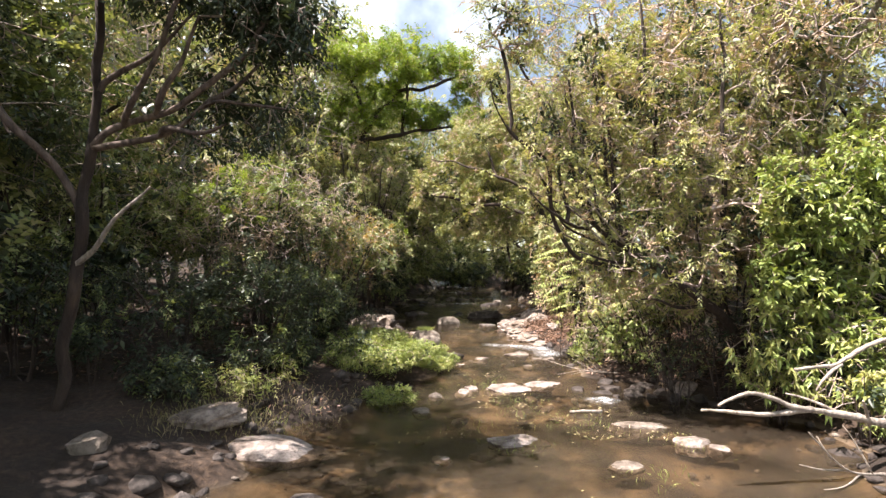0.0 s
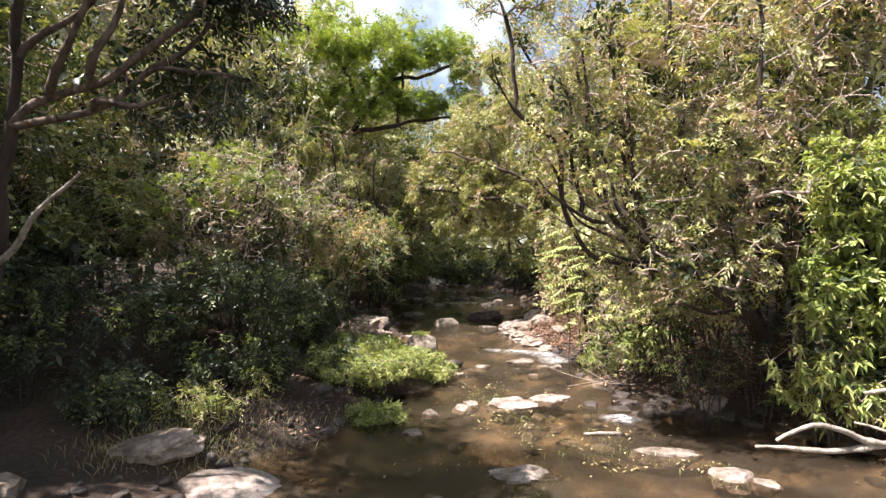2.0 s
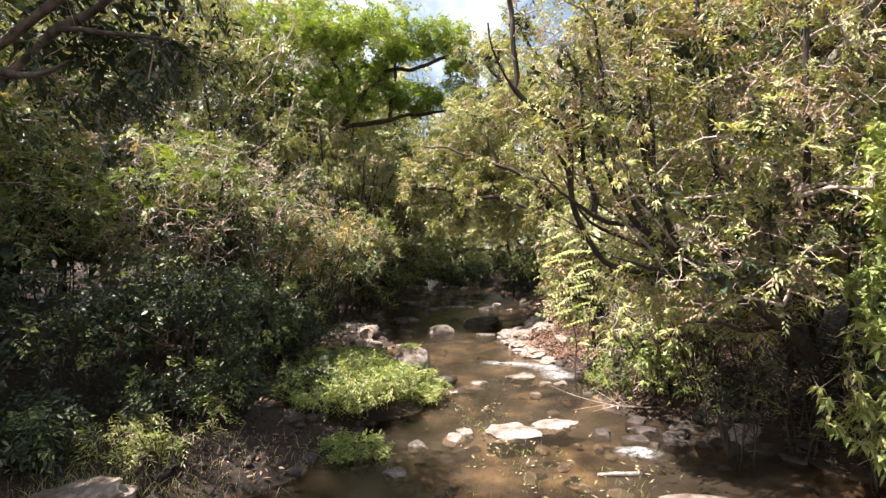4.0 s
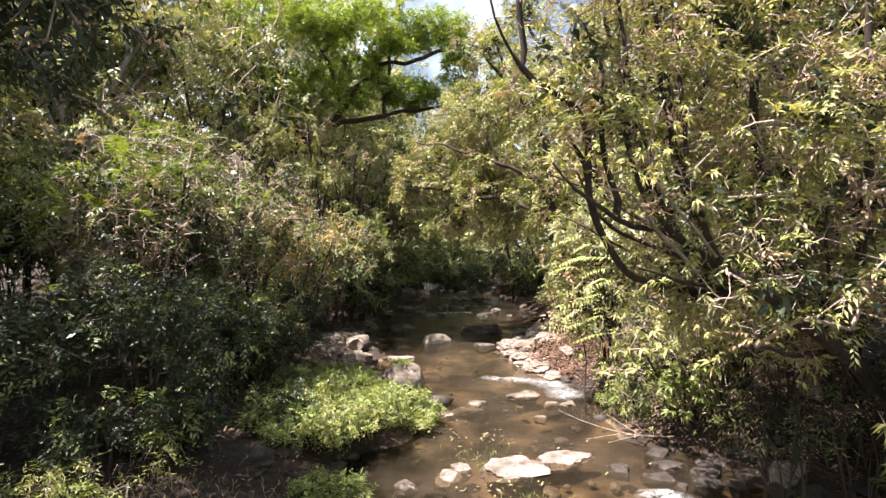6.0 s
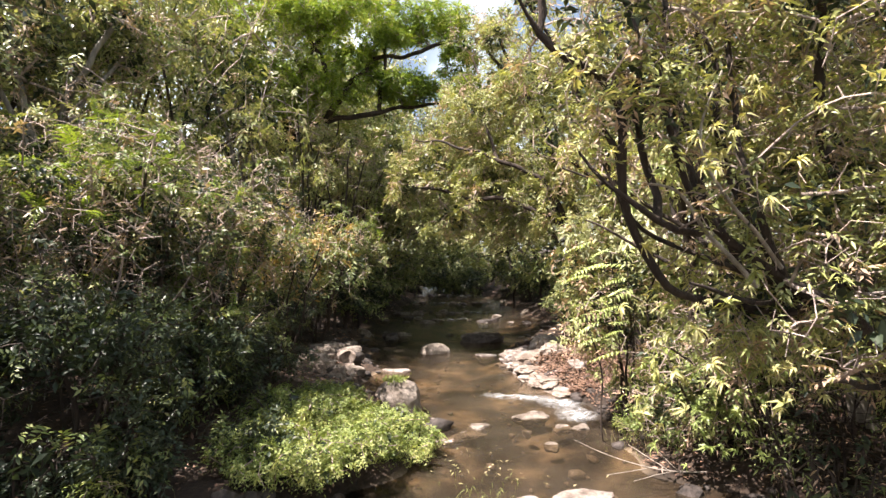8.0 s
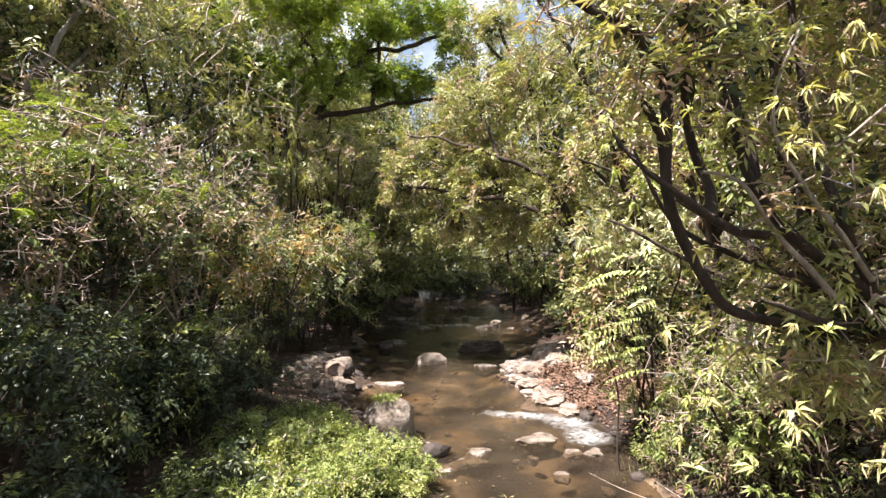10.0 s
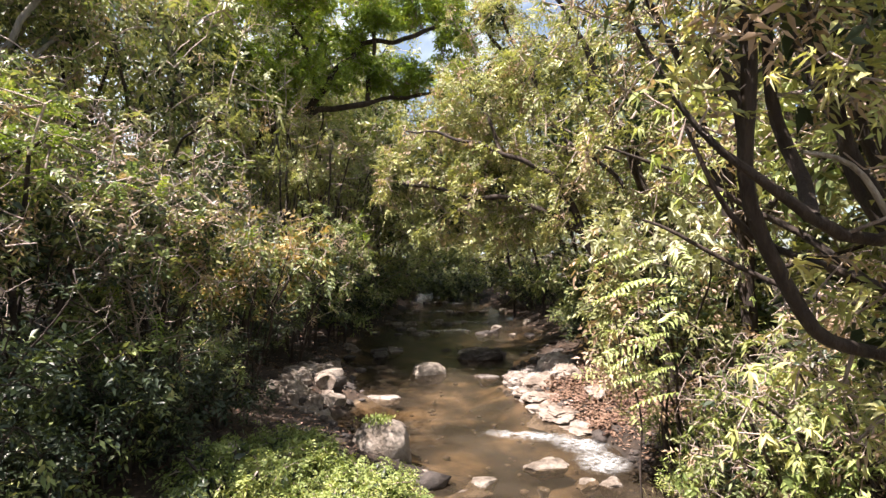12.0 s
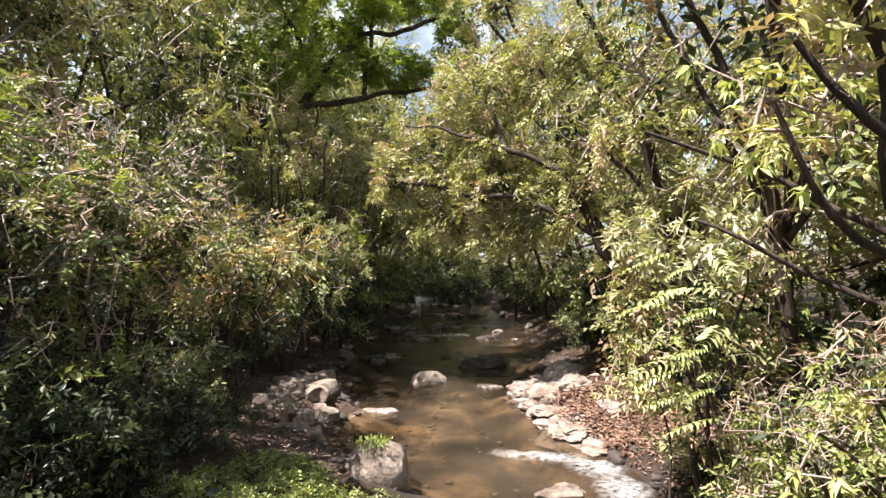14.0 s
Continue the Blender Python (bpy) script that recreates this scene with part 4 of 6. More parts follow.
# flat feathery sprays and bare twigs on top of the thicket
FS = [(LEAF_FEATHER, 0.45, feather(4, 0.42, 0.075, 0.02, 10), "fronds"), (LEAF_THICKET, 0.55, small(30, 0.2, 0.09, 0.034), "crown")]
plant("tree", (-5.0, 12.0, g(-5.0, 12.0)),
      [[(-5.0, 12.0, 0.4), (-4.8, 11.8, 2.2), (-4.5, 11.6, 3.6)], [(-4.5, 11.6, 3.6), (-4.0, 11.4, 4.1), (-3.4, 11.2, 4.3)], [(-4.6, 11.7, 3.2), (-5.2, 11.3, 3.9), (-5.8, 11.0, 4.2)],
       [(-4.5, 11.6, 3.6), (-4.5, 11.9, 4.6), (-4.3, 12.2, 5.1)]],
      [(-4.1, 11.3, 4.25, 1.2, 0.7, 0.18, 40), (-5.4, 11.2, 4.1, 0.9, 0.7, 0.2, 24), (-4.6, 11.9, 4.8, 1.0, 0.8, 0.2, 30), (-3.2, 11.5, 3.9, 0.7, 0.6, 0.15, 20), (-4.4, 10.7, 3.6, 0.8, 0.4, 0.2, 12)],
      FS, "young tree with flat layers of feathery yellow-green leaves above the thicket", "tree", BARK_DARK, group="bank thicket", most=0.05, bare=0.5, core=None, twig=0.0045)
for x, y, z, r in ((-4.1, 10.7, 3.3, 0.8), (-3.3, 12.1, 3.7, 0.8), (-4.4, 13.0, 4.2, 0.8)):
    plant("dead_shrub", (x, y + 0.5, g(x, y + 0.5)), [[(x, y + 0.5, 0.5), (x + 0.1, y + 0.3, z * 0.6), (x, y, z)], [(x, y + 0.3, z * 0.5), (x + 0.5, y, z * 0.9)], [(x, y + 0.3, z * 0.55), (x - 0.5, y, z)]],
          [(x, y, z, r, 0.45, 0.5, 26)], [(LEAF_DRY, 1.0, small(10, 0.2, 0.08, 0.024), "dry_leaves")], "tangle of bare pinkish-grey twigs on the thicket", "shrub", BARK_TWIG,
          group="dead twigs", twig=0.0044, grow=0.3, most=0.025, bare=4.5, core=None, stem="stem", second="stem", step=0.3)

# herbs on the gravel at the water's edge
HB = [(LEAF_HERB, 1.0, small(40, 0.12, 0.052, 0.022, out=0.5, rand=0.9, fall=-0.3), "leaves")]
for x, y, h, rx, ry, n in ((-1.55, 10.6, 0.66, 0.9, 0.7, 440), (-0.85, 11.1, 0.52, 0.75, 0.65, 320), (-0.15, 11.9, 0.4, 0.6, 0.55, 190), (-1.0, 9.5, 0.4, 0.5, 0.42, 160), (-1.8, 11.7, 0.6, 0.8, 0.7, 260), (-1.6, 12.6, 0.36, 0.85, 0.6, 260), (-0.65, 12.3, 0.36, 0.8, 0.45, 250)):
    shrub("herb_bush", x, y, h, rx, ry, HB, "low bright green leafy herb cushion on gravel", n, stems=9, bare=0.1, low=0.0, gaps=0.0, group="waterside herbs", category="herb", core=(0.25, 0.12), main=0.3, lumps=12)

# ---- sunny bank: leaning tree, broad-leaved tree, dry trees ----
LN = [(LEAF_LANCE, 0.44, small(26, 0.17, 0.1, 0.03, rand=0.9, fall=0.2), "crown"), (LEAF_DRY, 0.2, small(22, 0.18, 0.095, 0.026, fall=0.4, rand=0.9), "dry_leaves"), (LEAF_WILLOW, 0.36, small(22, 0.17, 0.09, 0.028, rand=0.9), "small_leaves")]
leaning = plant("tree", (6.2, 9.7, g(6.2, 9.7)),
      [[(6.2, 9.7, 0.3), (5.2, 9.2, 1.5), (4.3, 8.8, 2.2), (3.5, 8.6, 2.62), (3.05, 8.6, 2.92), (2.85, 8.6, 3.08), (2.67, 8.6, 3.21), (2.48, 8.63, 3.34), (2.38, 8.68, 3.5), (2.35, 8.7, 3.66), (2.34, 8.7, 3.97), (2.32, 8.7, 4.31), (2.28, 8.75, 5.0), (2.2, 8.8, 5.8)],
       [(3.5, 8.8, 2.45), (2.9, 8.85, 2.55), (2.3, 8.8, 2.75), (2.04, 8.7, 2.95), (1.92, 8.63, 3.2), (1.89, 8.6, 3.45), (1.88, 8.6, 3.8), (1.87, 8.6, 4.1), (1.85, 8.6, 4.26), (1.78, 8.6, 4.4), (1.36, 8.6, 4.73), (1.18, 8.6, 4.9), (1.03, 8.55, 5.09), (0.8, 8.4, 5.6)],
       [(1.18, 8.6, 4.9), (1.15, 8.6, 5.3), (1.0, 8.5, 6.2)],
       [(3.4, 8.6, 2.65), (2.9, 9.0, 3.0), (2.36, 9.3, 3.22), (2.08, 9.3, 3.32), (1.96, 9.3, 3.48), (1.9, 9.3, 3.9)],
       [(2.67, 8.6, 3.21), (2.4, 8.56, 3.24), (2.2, 8.55, 3.29), (2.01, 8.55, 3.43), (1.91, 8.55, 3.49), (1.77, 8.55, 3.56), (1.66, 8.55, 3.65), (1.55, 8.55, 3.76), (1.46, 8.55, 3.86)],
       [(2.2, 8.6, 3.32), (2.14, 8.7, 3.57), (2.05, 8.7, 3.88), (1.99, 8.7, 4.17), (1.95, 8.7, 4.39), (1.85, 8.8, 5.4)],
       [(1.9, 8.6, 3.7), (1.78, 8.6, 3.75), (1.73, 8.6, 3.83), (1.7, 8.6, 3.95), (1.62, 8.6, 4.15)],
       [(2.6, 8.7, 3.25), (2.55, 9.0, 3.8), (2.45, 9.2, 4.6), (2.4, 9.3, 5.6)],
       [(3.2, 8.55, 2.8), (3.0, 8.8, 3.6), (3.05, 9.0, 4.6), (2.9, 9.1, 6.0)],
       [(3.7, 8.6, 2.5), (3.3, 9.2, 2.7), (2.7, 9.9, 2.9), (2.0, 10.2, 3.4)],
       [(3.5, 9.0, 2.6), (2.87, 10.0, 3.5), (2.3, 10.4, 3.9), (1.8, 10.5, 4.05)],
       [(3.6, 9.0, 2.5), (3.1, 9.2, 3.6), (2.9, 9.3, 5.2), (2.8, 9.3, 7.2)],
       [(4.2, 9.1, 2.1), (4.0, 9.1, 3.2), (3.7, 8.9, 5.2), (3.4, 8.9, 7.6)],
       [(5.2, 9.4, 1.3), (5.1, 9.2, 2.4), (4.9, 8.8, 4.2), (4.8, 8.7, 7.0)],
       [(3.5, 9.0, 2.6), (2.9, 8.6, 2.6), (2.2, 8.2, 2.8)],
       [(3.0, 8.95, 2.9), (2.75, 9.2, 3.8), (2.6, 9.4, 4.8), (2.3, 9.6, 6.0)],
       [(3.3, 9.1, 2.7), (3.3, 9.5, 3.6), (3.1, 9.8, 5.0), (3.1, 9.9, 6.5)],
       [(4.6, 9.2, 1.8), (3.9, 8.7, 1.9), (3.3, 8.4, 2.0)],
       [(4.8, 9.3, 1.6), (4.6, 9.0, 2.4), (4.4, 8.7, 3.5)],
       [(5.9, 9.6, 0.6), (5.7, 9.1, 1.8), (5.5, 8.7, 3.2)],
       [(6.2, 9.8, 0.3), (5.6, 10.0, 1.6), (4.6, 10.2, 3.2)]],
      [(1.7, 8.7, 5.0, 0.9, 0.8, 0.8, 120), (2.7, 9.4, 4.7, 1.1, 0.9, 1.2, 170), (2.9, 9.6, 6.4, 1.4, 1.3, 1.3, 480), (4.4, 9.5, 5.8, 1.6, 1.3, 2.2, 560),
       (3.1, 9.0, 2.6, 0.9, 0.6, 0.7, 170), (4.2, 9.2, 3.6, 1.3, 1.0, 1.5, 450), (4.6, 9.4, 2.2, 1.1, 0.7, 0.7, 150), (1.2, 8.4, 6.7, 1.0, 0.9, 0.6, 170), (5.8, 9.4, 4.5, 1.2, 1.0, 2.4, 320),
       (3.3, 8.6, 5.4, 1.3, 0.9, 0.8, 330), (3.8, 7.9, 4.3, 0.9, 0.4, 0.7, 130), (2.0, 8.4, 4.2, 0.7, 0.35, 0.7, 60), (3.1, 8.3, 3.4, 0.9, 0.3, 0.5, 70), (3.3, 7.9, 2.7, 0.8, 0.3, 0.6, 80), (4.1, 7.9, 2.7, 0.7, 0.3, 0.6, 50)],
      LN, "leaning many-stemmed tree with dark limbs and small yellow-green leaves", "tree", BARK_DARK, gaps=0.4, freq=1.5, twig=0.004, grow=0.37, most=0.12, bare=1.0, core=(0.22, 0.13), stout=0.036, step=0.28)
for way, thick in (([(2.9, 8.5, 2.75), (2.6, 8.48, 3.05), (2.41, 8.46, 3.25), (2.34, 8.46, 3.38), (2.27, 8.46, 3.51), (2.15, 8.46, 3.59), (2.0, 8.46, 3.58)], 0.022),
                   ([(3.1, 8.5, 2.9), (2.62, 8.35, 3.4), (2.36, 8.3, 3.66), (2.3, 8.25, 4.0), (2.45, 8.2, 4.4)], 0.018)):
    B = bent(way, 0.08, 0.012)
    r = thick * np.linspace(1, 0.45, len(B))
    V, T = tubes(B[:-1], B[1:], r[:-1], r[1:], 8, unit(np.concatenate([B[1:2] - B[:1], B[1:-1] - B[:-2]])))
    part("dead_branch", welded(tri_mesh("dead_branch", V - np.array(leaning.location), T, DEADWOOD)), leaning, "bare pale grey dead branch")
lance_sprigs = sprig_meshes(LEAF_LANCE, 7, 12, 0.095, 0.022, 0.6, 0.3, 0.35)
q = np.concatenate([rng.normal(size=(30, 3)) * (0.45, 0.3, 0.45) + (2.4, 8.5, 2.5), rng.normal(size=(50, 3)) * (0.7, 0.4, 0.7) + (3.0, 8.9, 5.2), rng.normal(size=(70, 3)) * (0.8, 0.4, 0.9) + (4.2, 8.6, 3.6)])
q = q[q[:, 0] > 1.6]
hang_sprigs(leaning, "sprig", lance_sprigs, q, unit(rng.normal(size=q.shape) + (-0.4, -0.6, 0.1)), (0.6, 1.2))

drooping = sprig_meshes(LEAF_FERN, 6, 8, 0.1, 0.04, 0.4, 0.5, 0.4)
q = np.stack([rng.uniform(1.9, 3.1, 46), rng.uniform(9.6, 10.4, 46), rng.uniform(3.5, 4.5, 46)], 1)
hang_sprigs(leaning, "drooping_sprig", drooping, q, unit(rng.normal(size=q.shape) + (-0.5, -0.6, 0.0)), (0.6, 1.15))
q = np.concatenate([rng.normal(size=(34, 3)) * (0.3, 0.3, 0.25) + (2.2, 7.9, 3.85), rng.normal(size=(34, 3)) * (0.4, 0.4, 0.35) + (2.7, 8.3, 2.3)])
q = q[(q[:, 0] > 1.35)]
hang_sprigs(leaning, "sprig", sprig_meshes(LEAF_LANCE, 6, 13, 0.09, 0.017, 0.5, 0.2, 0.4), q, unit(rng.normal(size=q.shape) + (-0.5, -0.5, 0.1)), (0.55, 1.0))

BR = [(LEAF_BROAD, 1.0, rosette(12), "crown")]
plant("tree", (7.4, 9.2, g(7.4, 9.2)),
      [[(7.4, 9.2, 0.5), (7.2, 9.0, 2.2), (7.1, 8.9, 4.5)], [(7.2, 9.0, 2.0), (6.4, 8.6, 3.0), (6.0, 8.4, 3.8)], [(7.2, 9.0, 1.5), (6.4, 8.3, 1.8)], [(7.2, 9.0, 2.5), (7.8, 8.5, 4.0)]],
      [(6.9, 8.8, 3.6, 1.2, 1.2, 1.7, 560), (6.3, 8.4, 2.6, 0.8, 0.8, 1.3, 260), (7.9, 8.7, 3.4, 1.2, 1.2, 2.2, 320), (6.6, 8.2, 1.4, 0.9, 0.8, 0.8, 200), (5.7, 8.2, 3.6, 0.6, 0.5, 0.9, 170), (5.5, 8.1, 2.3, 0.6, 0.5, 0.8, 160)],
      BR, "bushy young tree with bright green broad glossy leaves", "tree", BARK_DARK, gaps=0.25, twig=0.005, most=0.09, bare=0.05)

DR = [(LEAF_DRY, 0.58, small(26, 0.2, 0.12, 0.034, fall=0.45, rand=0.9), "crown"), (LEAF_LANCE, 0.28, small(22, 0.2, 0.13, 0.036, fall=0.3, rand=0.9), "green_leaves"), (LEAF_WILLOW, 0.14, small(16, 0.21, 0.13, 0.036), "pale_leaves")]
forest_tree(6.1, 11.2, 10.0, 2.4, DR, "tree full of dry brown leaves and bare grey twigs", 950, BARK_GREY, (-0.5, -0.3), gaps=0.25, low=0.05, bare=1.0, group="bank trees")
forest_tree(8.4, 11.8, 10.5, 2.4, DR, "tree full of dry brown leaves and bare grey twigs", 700, BARK_GREY, (0, -0.3), gaps=0.25, low=0.05, bare=0.8, group="bank trees")
forest_tree(4.9, 13.2, 8.2, 2.0, LN, "slender tree with yellow-green leaves", 600, BARK_DARK, (-0.6, 0), gaps=0.25, low=0.1, bare=0.3, group="bank trees")
shrub("shrub", 4.7, 11.0, 2.6, 1.1, 0.9, DR, "tangled shrub with dry brown twigs", 180, bare=1.6, group="sunny bank shrubs")
shrub("shrub", 6.4, 11.0, 3.0, 1.3, 1.0, DR, "tangled shrub with dry brown twigs", 300, bare=0.8, group="sunny bank shrubs")
DP = [(LEAF_BROAD, 0.45, lance(14, 0.13, 0.04), "crown"), (LEAF_LANCE, 0.55, lance(14, 0.13, 0.034), "yellow_leaves")]
shrub("shrub", 6.1, 8.1, 1.9, 1.1, 0.7, DP, "shrub with drooping yellow-green leaf clusters above the driftwood", 260, group="sunny bank shrubs")
shrub("shrub", 5.5, 8.3, 2.2, 0.8, 0.6, DP, "shrub with drooping yellow-green leaf clusters above the driftwood", 230, group="sunny bank shrubs")
shrub("shrub", 6.0, 7.0, 1.3, 0.9, 0.7, DP, "shrub with drooping yellow-green leaf clusters above the driftwood", 170, group="sunny bank shrubs")
BD = [(LEAF_DRY, 0.4, small(12, 0.2, 0.075, 0.019, fall=0.8), "dry_leaves"), (LEAF_THICKET, 0.6, small(16, 0.2, 0.08, 0.024), "green_leaves")]
shrub("shrub", 5.1, 9.2, 1.9, 0.9, 0.6, BD, "tangle of dead twigs under the leaning tree", 30, bare=4.5, gaps=0, group="sunny bank shrubs", core=(0.5, 0.12), twig_bark=BARK_DARK)
shrub("shrub", 5.9, 8.7, 1.7, 0.8, 0.6, BD, "tangle of dead twigs under the leaning tree", 30, bare=4.5, gaps=0, group="sunny bank shrubs", core=(0.5, 0.12), twig_bark=BARK_DARK)
for x, y, h, r in ((4.3, 9.2, 1.6, 0.8), (4.9, 10.1, 1.9, 0.9), (5.5, 9.4, 2.2, 0.9), (6.2, 9.0, 2.2, 0.9)):
    shrub("shrub", x, y, h, r, r * 0.8, BD, "tangle of dead twigs and hanging dry leaves", 24, bare=5.0, gaps=0, group="sunny bank shrubs", core=(0.4, 0.12), twig_bark=BARK_DARK)
shrub("shrub", 4.5, 10.3, 1.4, 0.7, 0.6, BD, "tangle of dead twigs at the water's edge", 25, bare=4.5, gaps=0, group="sunny bank shrubs", core=(0.5, 0.12), twig_bark=BARK_DARK)
waterside = shrub("shrub", 4.5, 10.8, 2.1, 0.8, 0.6, DP, "shrub with long drooping yellow-green leaves by the water", 80, bare=2.0, group="sunny bank shrubs", lean=(-0.7, -0.1), core=None)
broad_sprigs = sprig_meshes(LEAF_BROAD, 6, 11, 0.1, 0.026, 0.6, 0.2, 0.3)
q = rng.normal(size=(80, 3)) * (0.5, 0.35, 0.5) + (3.75, 10.6, 1.45)
hang_sprigs(waterside, "sprig", broad_sprigs, q, unit(rng.normal(size=q.shape) + (-0.4, -0.6, 0.1)), (0.6, 1.2))
MX = [(LEAF_HERB, 0.25, small(30, 0.18, 0.1, 0.036, rand=0.9), "crown"), (LEAF_THICKET, 0.32, small(26, 0.18, 0.11, 0.034, rand=0.9), "dull_leaves"), (LEAF_WILLOW, 0.2, small(24, 0.18, 0.1, 0.03, rand=0.9), "pale_leaves"), (LEAF_DRY, 0.23, small(18, 0.2, 0.1, 0.026, rand=0.9, fall=0.4), "dry_leaves")]
for x, y, h, r, n, lx in ((4.0, 11.3, 1.7, 0.9, 280, -0.3), (4.5, 12.2, 1.9, 1.0, 300, -0.2), (3.7, 12.0, 0.9, 0.6, 140, 0.0), (4.9, 11.2, 2.2, 0.9, 260, -0.3)):
    shrub("shrub", x, y, h, r, r * 0.8, MX, "leafy mixed green shrub crowding the sunny bank", n, group="sunny bank shrubs", bare=1.6, gaps=0.45, lean=(lx, -0.2), low=0.0, core=(0.3, 0.11))
# pale shrub and the feathered sapling
pale = shrub("shrub", 3.7, 13.1, 3.7, 1.0, 0.9, [(LEAF_WILLOW, 0.7, small(26, 0.2, 0.11, 0.036, rand=0.9), "crown"), (LEAF_DRY, 0.3, small(16), "dry_leaves")],
             "shrub with pale silvery leaf clusters on the creek bank", 420, lean=(-0.3, 0), group="sunny bank shrubs")
pale_sprigs = sprig_meshes(LEAF_PALE, 5, 12, 0.16, 0.05, 0.6, 0.0, 0.2)
q = rng.random((75, 3)) * (1.9, 0.9, 0.75) + (2.35, 12.35, 2.95)
hang_sprigs(pale, "sprig", pale_sprigs, q, unit(rng.normal(size=(75, 3)) + (-0.5, -0.7, 0.4)))
fern = shrub("sapling", 3.1, 12.5, 3.1, 0.6, 0.55, [(LEAF_HERB, 1.0, small(14, 0.16, 0.07, 0.024), "crown")], "light green sapling with drooping feathered fronds", 26, gaps=0, bare=0, stems=2, low=0.45, group="sunny bank shrubs", core=None, lean=(-0.25, 0))
frond_meshes = [frond_mesh(LEAF_FERN, rng.uniform(0.4, 0.65), 0.125, 0.042, 9, rng.uniform(0.1, 0.45)) for _ in range(5)]
q = np.stack([rng.uniform(2.6, 3.25, 15), rng.uniform(11.6, 12.2, 15), 1.6 + 0.115 * np.arange(15) + rng.normal(0, 0.1, 15)], 1)
hang_sprigs(fern, "frond", frond_meshes, q, unit(rng.normal(0, 0.5, (15, 3)) * (1, 1, 0.4) + (-1.0, -0.45, 0.05)), (0.65, 1.2))
WD = [(LEAF_LANCE, 0.5, small(22, 0.17, 0.08, 0.018, fall=-0.2, rand=0.9), "crown"), (LEAF_HERB, 0.5, small(26, 0.17, 0.075, 0.02, fall=-0.2, rand=0.9), "young_leaves")]
for x, y, h, r, n in ((3.5, 12.3, 0.55, 0.45, 50), (3.95, 12.3, 0.7, 0.45, 60), (4.5, 12.2, 0.6, 0.45, 50)):
    shrub("shrub", x, y, h, r, r * 0.9, WD, "loose yellow-green waterside weeds with narrow leaves", n, group="waterside weeds", bare=0.7, stems=11, low=0.0, gaps=0.2, core=None)
for x, y, h, r, n in ((-3.1, 8.25, 0.6, 0.45, 40), (-3.5, 8.0, 0.5, 0.4, 30), (-2.9, 9.1, 0.5, 0.4, 30)):
    shrub("shrub", x, y, h, r, r * 0.9, WD, "loose sunlit weeds behind the flat boulder", n, group="waterside weeds", bare=0.7, stems=10, low=0.0, gaps=0.15, core=None)
for x, y, h, rx, n in ((4.4, 12.7, 0.5, 0.5, 70), (3.75, 12.7, 0.45, 0.5, 60), (3.9, 13.6, 0.6, 0.5, 70)):
    shrub("herb_bush", x, y, h, rx, rx * 0.8, HB, "low yellow-green weeds on the sunny bank", n, stems=8, bare=0.2, low=0, gaps=0, group="waterside herbs", category="herb", core=(0.25, 0.12))

# ---- up the creek ----
WL = [(LEAF_WILLOW, 0.66, small(34, 0.25, 0.13, 0.04, fall=0.2, rand=0.9), "crown"), (LEAF_LANCE, 0.2, small(28, 0.24, 0.14, 0.045, rand=0.9), "yellow_leaves"), (LEAF_DRY, 0.14, small(26, 0.25, 0.12, 0.036), "dry_leaves")]
TW = [(LEAF_THICKET, 0.26, small(28, 0.26, 0.13, 0.055, rand=0.9, fall=0.15), "crown"), (LEAF_WILLOW, 0.54, small(26, 0.26, 0.14, 0.048, rand=0.9, fall=0.15), "pale_leaves"), (LEAF_DRY, 0.2, small(24, 0.26, 0.12, 0.04), "dry_leaves")]
WF = [(LEAF_WILLOW, 0.75, small(22, 0.45, 0.21, 0.075, fall=0.15, rand=0.9), "crown"), (LEAF_LANCE, 0.25, small(22, 0.45, 0.21, 0.08), "yellow_leaves")]
TF = [(LEAF_THICKET, 0.6, small(22, 0.45, 0.22, 0.095, rand=0.9, fall=0.1), "crown"), (LEAF_WILLOW, 0.4, small(22, 0.45, 0.21, 0.08, rand=0.9, fall=0.1), "pale_leaves")]
FE = [(LEAF_FEATHER, 1.0, small(32, 0.24, 0.15, 0.054, out=0.5, rand=0.9, fall=0.0), "crown")]
